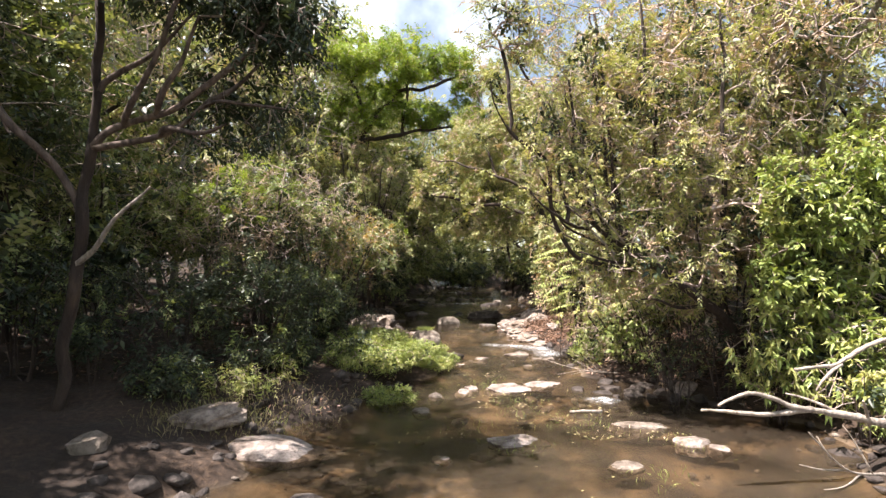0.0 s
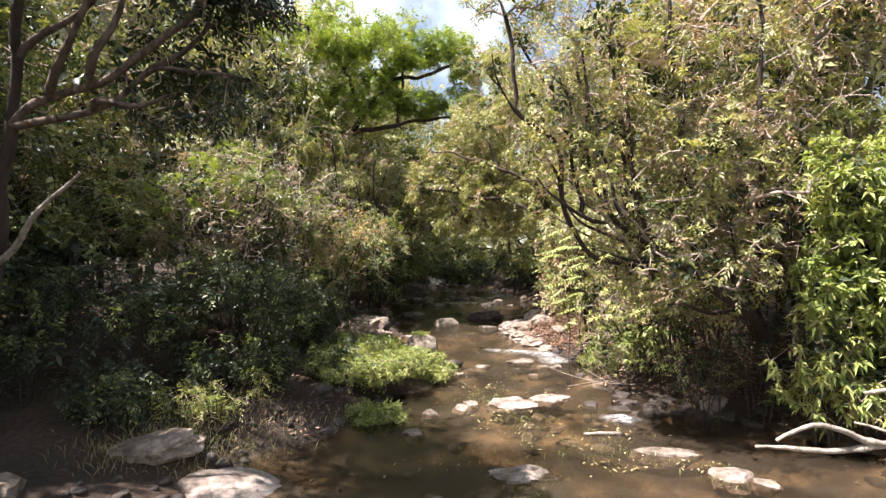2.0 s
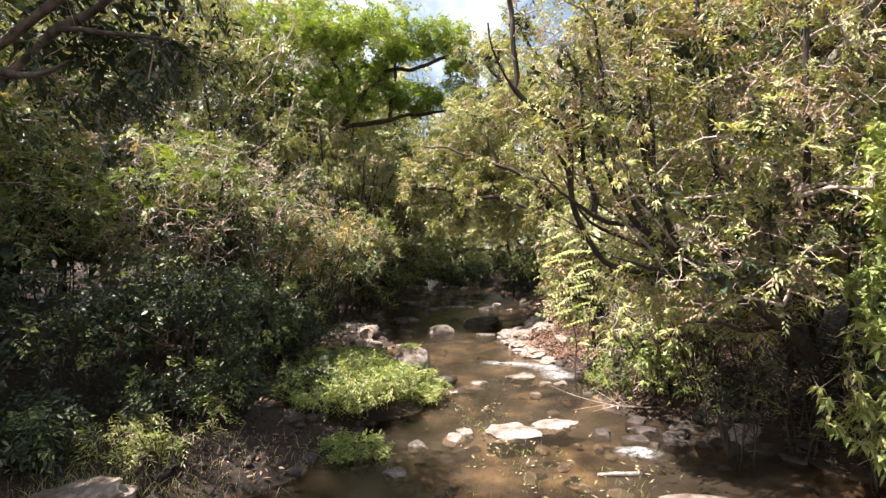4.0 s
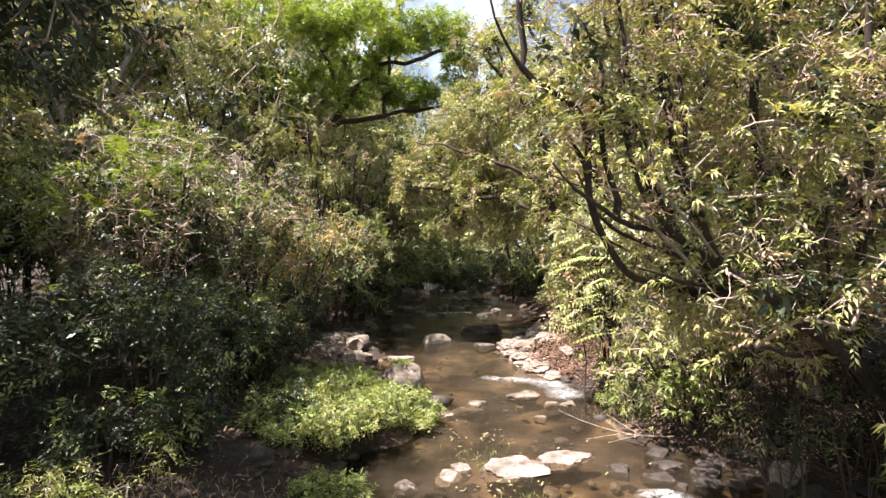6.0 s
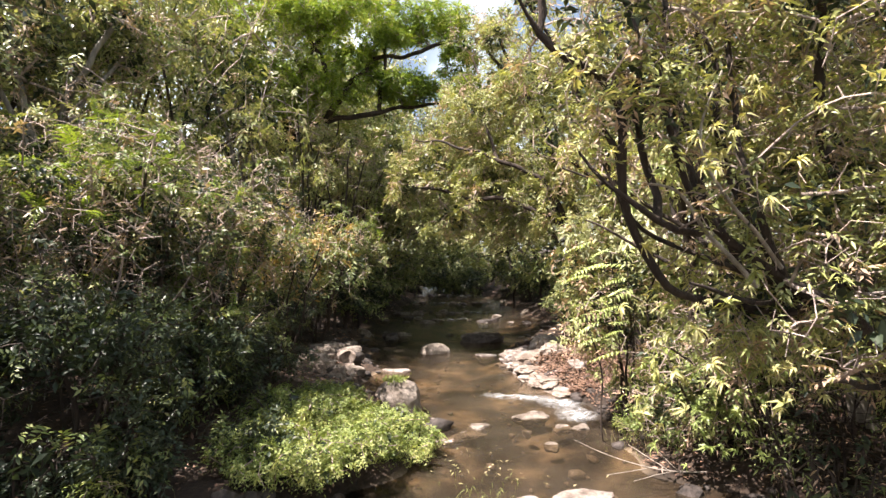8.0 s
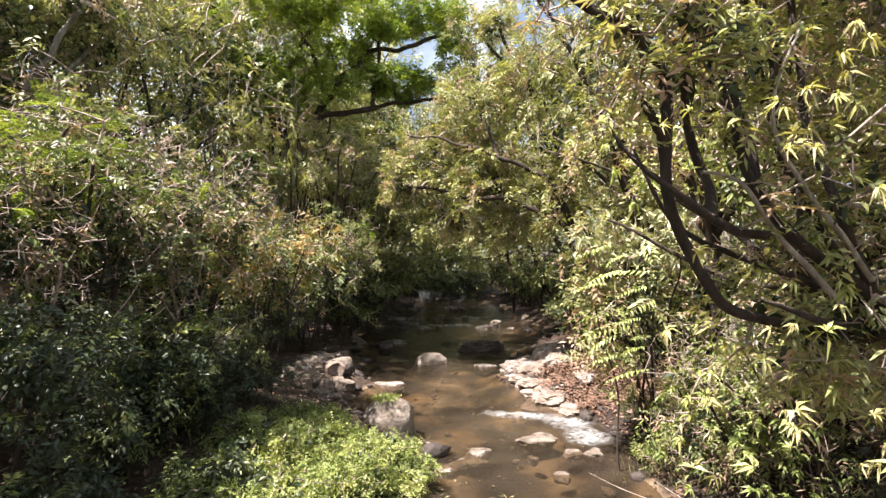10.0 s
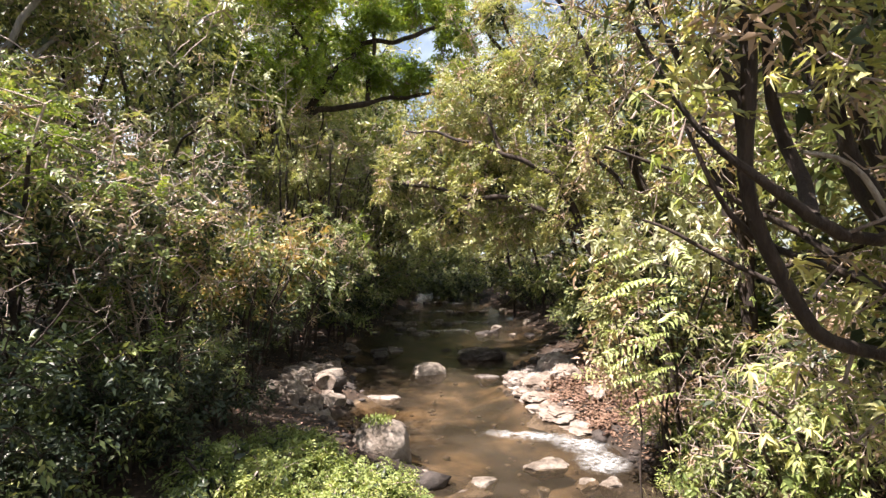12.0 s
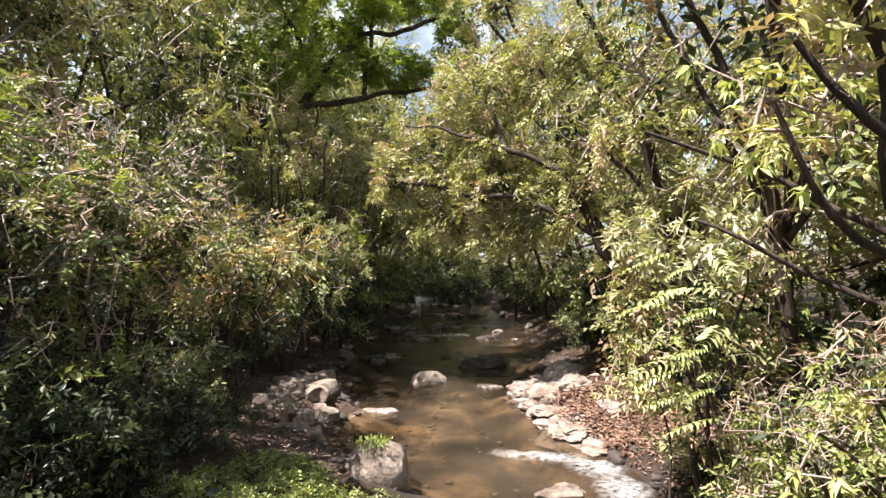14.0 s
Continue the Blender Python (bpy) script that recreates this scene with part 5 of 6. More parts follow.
plant("tree", (5.2, 17.4, g(5.2, 17.4)),
      [[(5.2, 17.4, 0.4), (4.4, 17.2, 1.9), (3.6, 17.1, 3.6)],
       [(3.6, 17.1, 3.6), (3.0, 17.3, 4.9), (1.4, 17.8, 5.7), (-0.4, 18.6, 6.2)],
       [(3.3, 17.2, 4.3), (3.2, 17.4, 6.0), (2.6, 18.0, 7.6), (2.0, 18.5, 8.6)],
       [(3.6, 17.1, 3.6), (2.4, 17.5, 4.4), (1.0, 18.2, 4.6), (-0.6, 19.0, 5.0)],
       [(3.3, 17.2, 4.3), (3.9, 17.4, 6.2), (3.9, 17.8, 8.0)],
       [(1.9, 17.7, 5.4), (1.5, 18.2, 6.4), (1.2, 18.6, 7.4)]],
      [(0.4, 19.2, 5.5, 1.5, 1.2, 1.2, 420), (-0.6, 19.5, 4.9, 0.7, 0.8, 0.8, 130), (1.8, 18.6, 5.0, 1.4, 1.2, 1.3, 420), (1.6, 18.8, 7.1, 1.5, 1.3, 1.1, 360),
       (3.2, 18.0, 7.6, 1.4, 1.3, 1.5, 360), (0.8, 19.2, 4.0, 1.3, 0.9, 0.6, 170), (3.2, 17.6, 4.6, 1.1, 0.9, 1.3, 260), (2.0, 18.6, 3.7, 1.1, 0.9, 0.7, 160)],
      WL, "grey-green narrow-leaved tree arching over the creek", "tree", BARK_DARK, group="creek trees", gaps=0.25, freq=1.2, twig=0.005, grow=0.38, most=0.1, bare=0.4, core=(0.15, 0.18), stout=0.02)
for x, y, lean in ((-3.6, 30.0, 3.4), (6.2, 35.0, -3.6), (-3.0, 38.0, 3.2)):
    forest_tree(x, y, 8.5, 2.6, TF, "leafy tree arching low over the upper creek", 420, BARK_DARK, (lean, 0.5), gaps=0.05, low=0.2, group="creek trees", most=0.12)
forest_tree(4.9, 16.0, 9.6, 2.1, WL, "grey-green tree arching over the creek", 600, BARK_DARK, (-0.9, 0), gaps=0.2, low=0.05, group="creek trees", bare=0.3)
forest_tree(6.2, 24.5, 9.0, 2.8, WF, "grey-green tree arching over the creek", 500, BARK_DARK, (-3.8, 0), gaps=0.15, low=0.4, group="creek trees")
forest_tree(7.2, 17.0, 10.0, 2.6, WL, "tall tree with yellow-green leaves", 700, BARK_GREY, gaps=0.2, low=0.05, group="creek trees")
forest_tree(5.6, 20.9, 11.0, 2.2, WL, "tall tree leaning over the creek", 650, BARK_DARK, (-2.6, 0), gaps=0.25, low=0.2, group="creek trees")
forest_tree(6.6, 28.0, 14.0, 2.6, WF, "tall tree rising over the creek", 420, BARK_DARK, (-2.8, 0), gaps=0.2, low=0.2, group="creek trees")
forest_tree(7.5, 22.5, 10.5, 3.0, TF, "tall tree behind the creek bank", 450, BARK_GREY, gaps=0.2, low=0.05, group="creek trees")
forest_tree(-8.2, 15.2, 10.0, 2.5, TW, "tall slender woodland tree behind the thicket", 750, BARK_GREY, gaps=0.2, low=0.0, group="woodland trees")
forest_tree(-9.0, 11.5, 9.5, 2.4, TW, "tall slender woodland tree behind the thicket", 700, BARK_DARK, gaps=0.2, low=0.05, group="woodland trees")
forest_tree(-9.8, 17.5, 11.5, 3.0, TW, "tall slender woodland tree behind the thicket", 650, BARK_GREY, gaps=0.2, low=0.0, group="woodland trees")
forest_tree(-6.0, 20.5, 12.0, 2.6, WL, "pale-leaved woodland tree behind the thicket", 750, BARK_GREY, gaps=0.2, low=0.0, group="woodland trees", bare=0.3)
forest_tree(-12.0, 14.0, 10.5, 3.0, TF, "tall slender woodland tree behind the thicket", 400, BARK_DARK, gaps=0.15, low=0.0, group="woodland trees")
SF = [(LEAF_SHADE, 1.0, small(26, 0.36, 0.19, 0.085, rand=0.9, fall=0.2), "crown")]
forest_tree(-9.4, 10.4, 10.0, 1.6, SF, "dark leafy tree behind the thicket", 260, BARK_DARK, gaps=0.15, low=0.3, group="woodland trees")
forest_tree(-10.3, 16.4, 12.0, 2.6, TW, "leafy tree behind the thicket", 380, BARK_DARK, gaps=0.1, low=0.05, group="woodland trees")
forest_tree(6.9, 15.2, 8.0, 1.7, DR, "tree full of dry brown leaves and bare grey twigs", 260, BARK_GREY, gaps=0.2, low=0.05, bare=0.6, group="bank trees")
# dark trees left of the view, added to cast shade on the bank
forest_tree(-8.2, 2.8, 8.5, 2.0, SF, "unseen dark leafy tree added to shade the bank", 420, BARK_DARK, gaps=0.0, low=0.1, group="woodland trees")
forest_tree(-8.6, 4.6, 9.0, 2.2, SF, "unseen dark leafy tree added to shade the bank", 520, BARK_DARK, gaps=0.0, low=0.1, group="woodland trees")
# added for its shade too; only the crown's edge comes into view
forest_tree(-7.7, 8.8, 8.2, 1.8, TF, "leafy tree added at the view's edge to shade the bank", 520, BARK_DARK, gaps=0.0, low=0.1, group="woodland trees")
forest_tree(-9.8, 5.4, 10.0, 2.7, SF, "unseen dark leafy tree added to shade the bank", 700, BARK_DARK, gaps=0.15, low=0.05, group="woodland trees")
for x, y, h, lx in ((-3.7, 21.6, 7.5, 0.5), (-4.6, 23.4, 8.5, 0.2), (-3.0, 22.4, 7.0, 0.6), (-5.2, 22.2, 9.0, 0.3), (-2.8, 27.2, 8.0, 0.6), (-2.9, 20.4, 6.5, 0.4), (-3.3, 21.0, 7.0, 0.2), (-4.1, 20.6, 7.5, 0.5), (-2.7, 23.8, 7.5, 0.5), (-3.4, 24.6, 8.0, 0.3)):
    forest_tree(x, y, h, 1.1, WL, "slender young tree with thin stems behind the thicket", 90, BARK_DARK if h < 7.6 else BARK_GREY, (lx, 0), gaps=0.1, low=0.45, group="young trees", bare=0.4, most=0.05, core=None)
for x, y, h in ((-4.3, 25.8, 11.0), (-4.2, 28.6, 11.0), (-4.0, 33.2, 11.5)):
    forest_tree(x, y, h, 2.4, TF, "leafy woodland tree shading the upper creek", 360, BARK_DARK, (0.6, 0), gaps=0.05, low=0.15, group="woodland trees")
# the great feathery tree
plant("tree", (-7.4, 22.6, g(-7.4, 22.6)),
      [[(-7.4, 22.6, 1.5), (-7.0, 22.6, 4.6), (-6.1, 22.5, 6.2), (-4.95, 22.5, 7.08), (-3.8, 22.5, 7.68), (-2.6, 22.5, 7.94), (-1.6, 22.5, 8.15), (-0.4, 22.5, 8.3), (0.9, 22.6, 8.4)],
       [(-5.4, 22.5, 6.8), (-5.0, 22.4, 8.6), (-4.0, 22.2, 10.4), (-2.8, 22.2, 12.0)],
       [(-3.8, 22.5, 7.68), (-2.7, 22.4, 9.2), (-2.1, 22.4, 10.0), (-0.9, 22.5, 10.1), (0.8, 22.6, 10.7)],
       [(-6.4, 22.5, 5.8), (-6.6, 22.2, 8.5), (-6.4, 22.0, 10.6)],
       [(-1.9, 22.5, 8.1), (-1.8, 22.4, 9.0), (-1.5, 22.4, 10.0), (-1.7, 22.3, 11.0)],
       [(-3.4, 22.4, 8.4), (-3.6, 21.8, 9.6), (-4.2, 21.6, 10.6)]],
      [(-1.9, 22.4, 11.9, 1.9, 1.6, 0.8, 507), (0.4, 22.6, 11.3, 1.4, 1.5, 0.7, 364), (-3.9, 22.3, 11.0, 1.5, 1.5, 1.2, 442), (-3.2, 22.1, 9.2, 1.6, 1.3, 0.9, 418), (-4.9, 22.0, 9.0, 1.4, 1.2, 1.2, 352),
       (0.9, 22.6, 8.9, 1.1, 1.2, 0.7, 308), (-1.0, 22.2, 8.9, 1.1, 1.1, 0.5, 241), (-6.2, 22.0, 9.6, 1.5, 1.4, 1.6, 396), (1.1, 22.5, 10.2, 0.8, 1.0, 0.6, 165), (-1.7, 21.9, 10.6, 1.2, 1.1, 0.6, 241),
       (-6.0, 22.0, 11.6, 1.5, 1.5, 0.9, 263), (-2.4, 22.6, 9.9, 1.1, 1.0, 0.7, 263), (-4.2, 20.2, 10.7, 1.7, 1.4, 0.8, 364), (-2.7, 20.2, 10.6, 1.2, 1.2, 0.5, 221), (-0.6, 22.8, 8.8, 1.2, 0.8, 0.5, 221), (0.9, 22.8, 9.6, 0.6, 0.8, 0.5, 119), (-0.9, 22.6, 10.9, 1.0, 0.9, 0.5, 175), (-4.6, 22.3, 12.4, 1.5, 1.4, 0.6, 175), (-4.9, 21.8, 7.9, 1.1, 0.9, 0.5, 195), (-3.3, 22.0, 8.4, 1.0, 0.9, 0.4, 178)],
      FE, "great tree with bright green feathery crown and a long dark limb", "tree", BARK_DARK, gaps=0.43, freq=1.5, twig=0.006, most=0.17, bare=0.1, core=None, step=0.5, shell=0.6, stout=0.05)

# ---- crowded woods: a few trees, repeated ----
# UA: half the leaves carry the undergrowth's shade in their colour
UA = [(LEAF_THICKET, 0.5, small(22, 0.45, 0.2, 0.08, rand=0.9, fall=0.1), "crown"), (LEAF_SHADE, 0.5, small(22, 0.45, 0.19, 0.075, rand=0.9, fall=0.1), "dark_leaves")]
UB = [(LEAF_WILLOW, 0.4, small(22, 0.45, 0.19, 0.07, rand=0.9, fall=0.1), "pale_leaves"), (LEAF_THICKET, 0.6, small(22, 0.45, 0.2, 0.08, rand=0.9, fall=0.1), "crown")]
CROWD = "woodland tree crowding the upper creek"
far_a = forest_tree(-3.6, 29.5, 8.5, 2.8, TF, CROWD, 215, BARK_DARK, (1.4, 0), gaps=0.05, low=0.0, group="woodland trees", bare=0.1)
far_b = forest_tree(5.4, 29.5, 9.0, 2.8, WF, CROWD, 225, BARK_DARK, (-1.5, 0), gaps=0.05, low=0.0, group="woodland trees", bare=0.1)
bush_a = shrub("shrub", -3.0, 23.0, 3.0, 1.8, 1.6, UA, "dense undergrowth bush beneath the trees", 190, group="undergrowth", bare=0.3, core=(0.4, 0.45))
bush_b = shrub("shrub", 5.4, 21.0, 3.0, 1.8, 1.6, UB, "dense pale undergrowth bush beneath the trees", 190, group="undergrowth", bare=0.3, core=(0.4, 0.45))


def again(ob, x, y, s, turn, tall=1.0):
    copy_thing(ob, pose(x, y, g(x, y) - 0.05, 0, 0, turn) @ Matrix.Diagonal((s, s, s * tall, 1)))


for i, (x, y, s, turn, tall) in enumerate(((-4.2, 37, 1.05, 0, 1), (5.5, 36, 1.1, 0, 1), (0.2, 48, 1.1, 70, 0.9), (4.4, 44, 0.95, 20, 0.9), (-4.4, 44, 1.0, 10, 1), (-9.5, 23.5, 1.1, 90, 1.35), (-10.5, 31, 1.2, 40, 1.4),
                                           (10.5, 26.5, 1.15, 130, 1.15), (11.0, 16, 1.0, 200, 1.2), (9.8, 35, 1.2, 30, 1.2), (-14.5, 20, 1.2, 170, 1.3), (-15, 9.5, 1.1, 250, 1.3), (14, 21, 1.2, 300, 1.2), (12.2, 9.5, 1.0, 100, 1.1), (-3.0, 53, 1.2, 190, 1.1), (5.5, 54, 1.2, 250, 1.1), (-9.5, 40, 1.2, 210, 1.2), (-3.2, 31.0, 0.95, 260, 1.1), (-6.5, 33, 1.0, 300, 1.1), (4.4, 32.0, 0.9, 120, 1.15), (-3.6, 25.3, 1.0, 25, 1.1), (-3.4, 33.2, 1.0, 310, 1.1), (9.4, 14.6, 1.0, 60, 1.15), (12.5, 19.0, 1.1, 350, 1.15), (-13.5, 16.5, 1.1, 190, 1.4), (-1.7, 47.5, 1.0, 45, 1.0), (-2.8, 31.2, 1.1, 145, 1.3), (-2.9, 41.4, 1.1, 5, 1.15), (2.4, 47.5, 1.05, 215, 1.0), (-11.5, 20.0, 1.2, 275, 1.5), (-10.0, 21.5, 1.1, 335, 1.4), (-9.0, 19.0, 1.0, 80, 1.5), (-7.6, 19.6, 0.95, 160, 1.3), (-9.5, 26.5, 1.2, 20, 1.6), (-6.6, 26.5, 1.1, 110, 1.5), (-12.5, 25, 1.3, 200, 1.6), (-5.0, 28.5, 1.1, 290, 1.4), (-13, 29, 1.3, 330, 1.6), (-8.5, 30, 1.2, 65, 1.5), (-7.2, 37, 1.2, 120, 1.4), (8.2, 29, 1.2, 210, 1.2), (6.9, 24.0, 1.0, 250, 1.2), (8.2, 13.2, 0.9, 70, 1.1), (6.9, 12.6, 0.8, 170, 1.1), (10.2, 11.5, 1.0, 20, 1.15), (8.0, 16.6, 1.0, 310, 1.2), (-4.2, 35.5, 1.4, 75, 1.5), (-3.4, 40.0, 1.4, 190, 1.45), (-1.8, 50, 1.6, 20, 1.5), (-6.0, 42, 1.5, 140, 1.5), (1.2, 52, 1.5, 230, 1.4))):
    again(far_a if i % 2 else far_b, x, y, s, turn, tall)
for i, (x, y, s, turn) in enumerate(((-5.2, 18.6, 1, 40), (-3.6, 26.5, 1, 100), (-3.3, 31, 1, 200), (-3.2, 35, 1, 300), (-2.8, 39.5, 1, 20), (6.6, 24.8, 0.9, 60), (7.0, 27.8, 1, 150), (5.3, 32.5, 1, 240), (4.7, 38, 1, 10), (2.8, 43, 1, 80),
                                     (0.4, 46.3, 0.9, 140), (-2.2, 45.5, 1, 190), (5.6, 14.8, 0.9, 210), (6.2, 18.5, 0.9, 260), (7.8, 14.2, 1, 310), (8.8, 10.2, 1, 350), (8.6, 19.8, 1, 30), (-7.0, 17.8, 1.1, 70), (-8.6, 14.0, 1.1, 110), (-9.8, 9.5, 1.1, 160),
                                     (-6.6, 23.0, 1.1, 220), (8.0, 25.0, 1.1, 270), (9.2, 7.4, 1, 330), (4.9, 17.6, 0.7, 45), (5.2, 21.4, 0.6, 95), (4.6, 20.7, 0.5, 15), (5.0, 22.3, 0.55, 135), (5.8, 24.6, 0.6, 235), (-2.6, 25.0, 0.75, 130), (-2.4, 28.5, 0.8, 170), (-2.2, 33.0, 0.8, 230), (5.7, 23.2, 0.7, 290), (6.2, 26.4, 0.75, 330), (6.0, 30.3, 0.8, 15), (5.4, 34.8, 0.8, 75), (-1.8, 42.3, 0.8, 115), (3.4, 40.8, 0.8, 205), (1.6, 44.8, 0.8, 255), (0.3, 44.0, 0.8, 25), (-1.2, 40.6, 0.7, 85), (1.5, 41.0, 0.7, 165), (0.4, 42.4, 0.8, 245), (-1.5, 44.2, 1.15, 285), (1.9, 45.8, 1.3, 50), (2.9, 44.4, 1.2, 110), (0.8, 47.6, 1.4, 310), (-2.3, 47.5, 1.2, 325), (1.5, 43.2, 0.7, 65), (-0.7, 44.8, 0.8, 105), (-7.4, 7.0, 0.9, 145), (-7.0, 9.8, 0.9, 185), (-9.5, 6.5, 1.0, 225), (4.8, 36.8, 0.7, 265), (2.6, 39.3, 0.7, 305), (2.1, 41.4, 0.7, 345), (5.4, 33.0, 0.7, 35), (-9.6, 14.6, 1.6, 15), (-11.6, 12.0, 1.6, 55), (-8.0, 17.6, 1.5, 95))):
    again(bush_a if i % 2 else bush_b, x, y, s, turn)

# unseen trees added behind the start of the walk to cut sky light
back = forest_tree(-7.0, 1.0, 9.0, 2.8, TF, "unseen leafy tree added to shade water and bank", 190, BARK_DARK, gaps=0.05, low=0.05, group="woodland trees", bare=0)
for x, y, s, turn in ((-6.0, -5.0, 1.1, 60), (7.8, -4.0, 1.0, 150), (9.8, 3.0, 0.9, 240), (0.0, -16.0, 1.1, 330), (-10.5, -1.0, 1.1, 20), (-10.5, 4.5, 1.1, 200), (-9.3, 2.4, 1.15, 100), (-4.2, -3.0, 1.05, 280), (3.4, -6.0, 1.1, 130), (-1.5, -9.0, 1.15, 10)):
    again(back, x, y, s, turn)

# far woods all round
k = 24000
ang = rng.uniform(0, 2 * np.pi, k)
rad = rng.uniform(52, 85, k)
fx, fy = rad * np.cos(ang), rad * np.sin(ang) + 10
fz = rng.random(k) ** 0.8 * (13 + 3 * np.sin(ang * 17) + 2 * np.sin(ang * 41)) + height(fx, fy)
far = blades(np.stack([fx, fy, fz], 1), unit(rng.normal(size=(k, 3))), unit(rng.normal(size=(k, 3))), 1.6 * rng.uniform(0.5, 1.2, k), 0.9)
tagged(new("far_woods", tri_mesh("far_woods", *far, LEAF_FAR)), "distant green woodland closing the valley", "woodland", kind="stuff")

# ---- driftwood and litter ----
def dead_branch(limbs, label, name="driftwood"):
    """Bleached wood: each limb (points, thick and thin radius) a smooth tapered tube with knots and a broken tip."""
    top, at = None, np.array(limbs[0][0][0])
    for pts, thick, thin in limbs:
        pts = np.array(pts, float)
        for _ in range(3):
            cut = np.empty((2 * len(pts) - 2, 3))
            cut[0::2], cut[1::2] = pts[:-1] * 0.75 + pts[1:] * 0.25, pts[:-1] * 0.25 + pts[1:] * 0.75
            pts = np.concatenate([pts[:1], cut, pts[-1:]])
        seg = np.r_[0, np.cumsum(np.linalg.norm(np.diff(pts, axis=0), axis=1))]
        m = max(5, int(seg[-1] / 0.09))
        u = np.linspace(0, seg[-1], m)
        C = np.stack([np.interp(u, seg, pts[:, k]) for k in range(3)], 1)
        C[1:-1] += rng.normal(0, thick * 0.07, (m - 2, 3))
        r = np.linspace(thick, thin, m) * rng.uniform(0.88, 1.13, m)
        D = unit(np.gradient(C, axis=0))
        sides = 10
        S = unit(np.cross(D, np.array([0.2, 0.9, 0.3])))
        U = np.cross(S, D)
        ang = np.arange(sides) * 2 * np.pi / sides
        lump = 1 + rng.normal(0, 0.06, (m, sides, 1))
        V = (C[:, None] + r[:, None, None] * lump * (np.cos(ang)[None, :, None] * S[:, None] + np.sin(ang)[None, :, None] * U[:, None])).reshape(-1, 3)
        V = np.concatenate([V, C[:1], C[-1:] + D[-1:] * thin * 0.6]) - at
        i = np.arange(sides)
        j = (i + 1) % sides
        T = [np.concatenate([np.stack([i, j, i + sides], 1), np.stack([j, j + sides, i + sides], 1)]) + q * sides for q in range(m - 1)]
        T += [np.stack([j, i, np.full(sides, m * sides)], 1), np.stack([i + (m - 1) * sides, j + (m - 1) * sides, np.full(sides, m * sides + 1)], 1)]
        ob = new(name if top is None else "fork", tri_mesh("driftwood", V, np.concatenate(T), DEADWOOD, True))
        if top is None:
            ob.location = at
            top = ob
        else:
            ob.parent = top
    return tagged(top, label, "driftwood", "driftwood")


dead_branch([([(6.4, 6.5, 0.42), (5.6, 6.3, 0.64), (5.04, 6.25, 0.77), (4.55, 6.1, 0.87), (4.19, 6.05, 0.93), (3.9, 6.02, 1.07), (3.62, 6.0, 1.13), (3.42, 6.0, 1.04), (3.28, 6.0, 0.97)], 0.068, 0.016),
             ([(4.45, 6.08, 0.9), (4.05, 6.04, 0.86), (3.69, 6.0, 0.86), (3.35, 5.98, 0.91), (3.05, 5.95, 0.93)], 0.038, 0.014),
             ([(4.9, 6.2, 0.8), (4.6, 6.3, 0.95), (4.35, 6.4, 1.0)], 0.022, 0.01), ([(5.3, 6.28, 0.7), (5.1, 6.1, 0.95), (5.0, 6.0, 1.02)], 0.025, 0.012)],
            "bleached forked driftwood branch reaching out over the water")
dead_branch([([(7.0, 6.7, 0.7), (6.4, 6.6, 1.5), (5.75, 6.5, 1.72), (5.25, 6.46, 1.5), (5.05, 6.45, 1.34), (4.8, 6.45, 1.33), (4.5, 6.45, 1.29)], 0.045, 0.018),
             ([(5.1, 6.45, 1.36), (4.85, 6.4, 1.22), (4.7, 6.35, 1.05)], 0.026, 0.01)], "bleached dead branch caught in the bank bushes")
dead_branch([([(5.2, 5.9, 0.2), (4.75, 5.7, 0.28), (4.4, 5.55, 0.4), (4.1, 5.5, 0.7), (3.95, 5.45, 0.85)], 0.02, 0.005), ([(4.45, 5.58, 0.38), (4.1, 5.5, 0.42), (3.85, 5.45, 0.5)], 0.012, 0.004),
             ([(4.7, 5.68, 0.3), (4.35, 5.45, 0.25), (4.0, 5.3, 0.3)], 0.012, 0.004), ([(4.25, 5.52, 0.52), (4.15, 5.6, 0.75)], 0.009, 0.004), ([(4.9, 5.75, 0.26), (4.75, 5.8, 0.6), (4.6, 5.8, 0.8)], 0.012, 0.004)],
            "thin bleached branches beside shallow water")
dead_branch([([(3.9, 11.0, 0.15), (3.2, 10.9, 0.2), (2.6, 11.2, 0.28), (2.2, 11.5, 0.4)], 0.009, 0.003), ([(3.3, 10.9, 0.2), (2.9, 11.3, 0.4)], 0.006, 0.004), ([(3.0, 10.95, 0.22), (2.5, 11.0, 0.12)], 0.006, 0.004),
             ([(3.6, 10.95, 0.18), (3.2, 10.7, 0.3), (2.7, 10.6, 0.22)], 0.006, 0.004), ([(3.4, 10.92, 0.2), (3.1, 11.1, 0.5)], 0.005, 0.003)], "brushwood of thin dry sticks at the water's edge")
dead_branch([([(2.75, 8.75, 0.02), (2.5, 8.7, 0.05), (2.2, 8.72, 0.03)], 0.035, 0.02)], "short dark stick lying in the water")


def scatter_leaves(name, count, xr, yr, L, mat, label, inside=None, lift=0.02):
    x, y = rng.uniform(*xr, count), rng.uniform(*yr, count)
    keep = height(x, y) > (0.03 if inside is None else inside)
    x, y = x[keep], y[keep]
    z = height(x, y) + rng.uniform(0.005, lift, len(x))
    D = np.stack([rng.normal(size=len(x)), rng.normal(size=len(x)), rng.normal(0, 0.25, len(x))], 1)
    s = rng.uniform(0.6, 1.3, len(x))
    V, T = blades(np.stack([x, y, z], 1), D, np.array([0, 0, 1.0]) + rng.normal(0, 0.3, (len(x), 3)), L * s, L * 0.38 * s)
    tagged(new(name, tri_mesh(name, V, T, mat)), label, "leaf litter", kind="stuff")


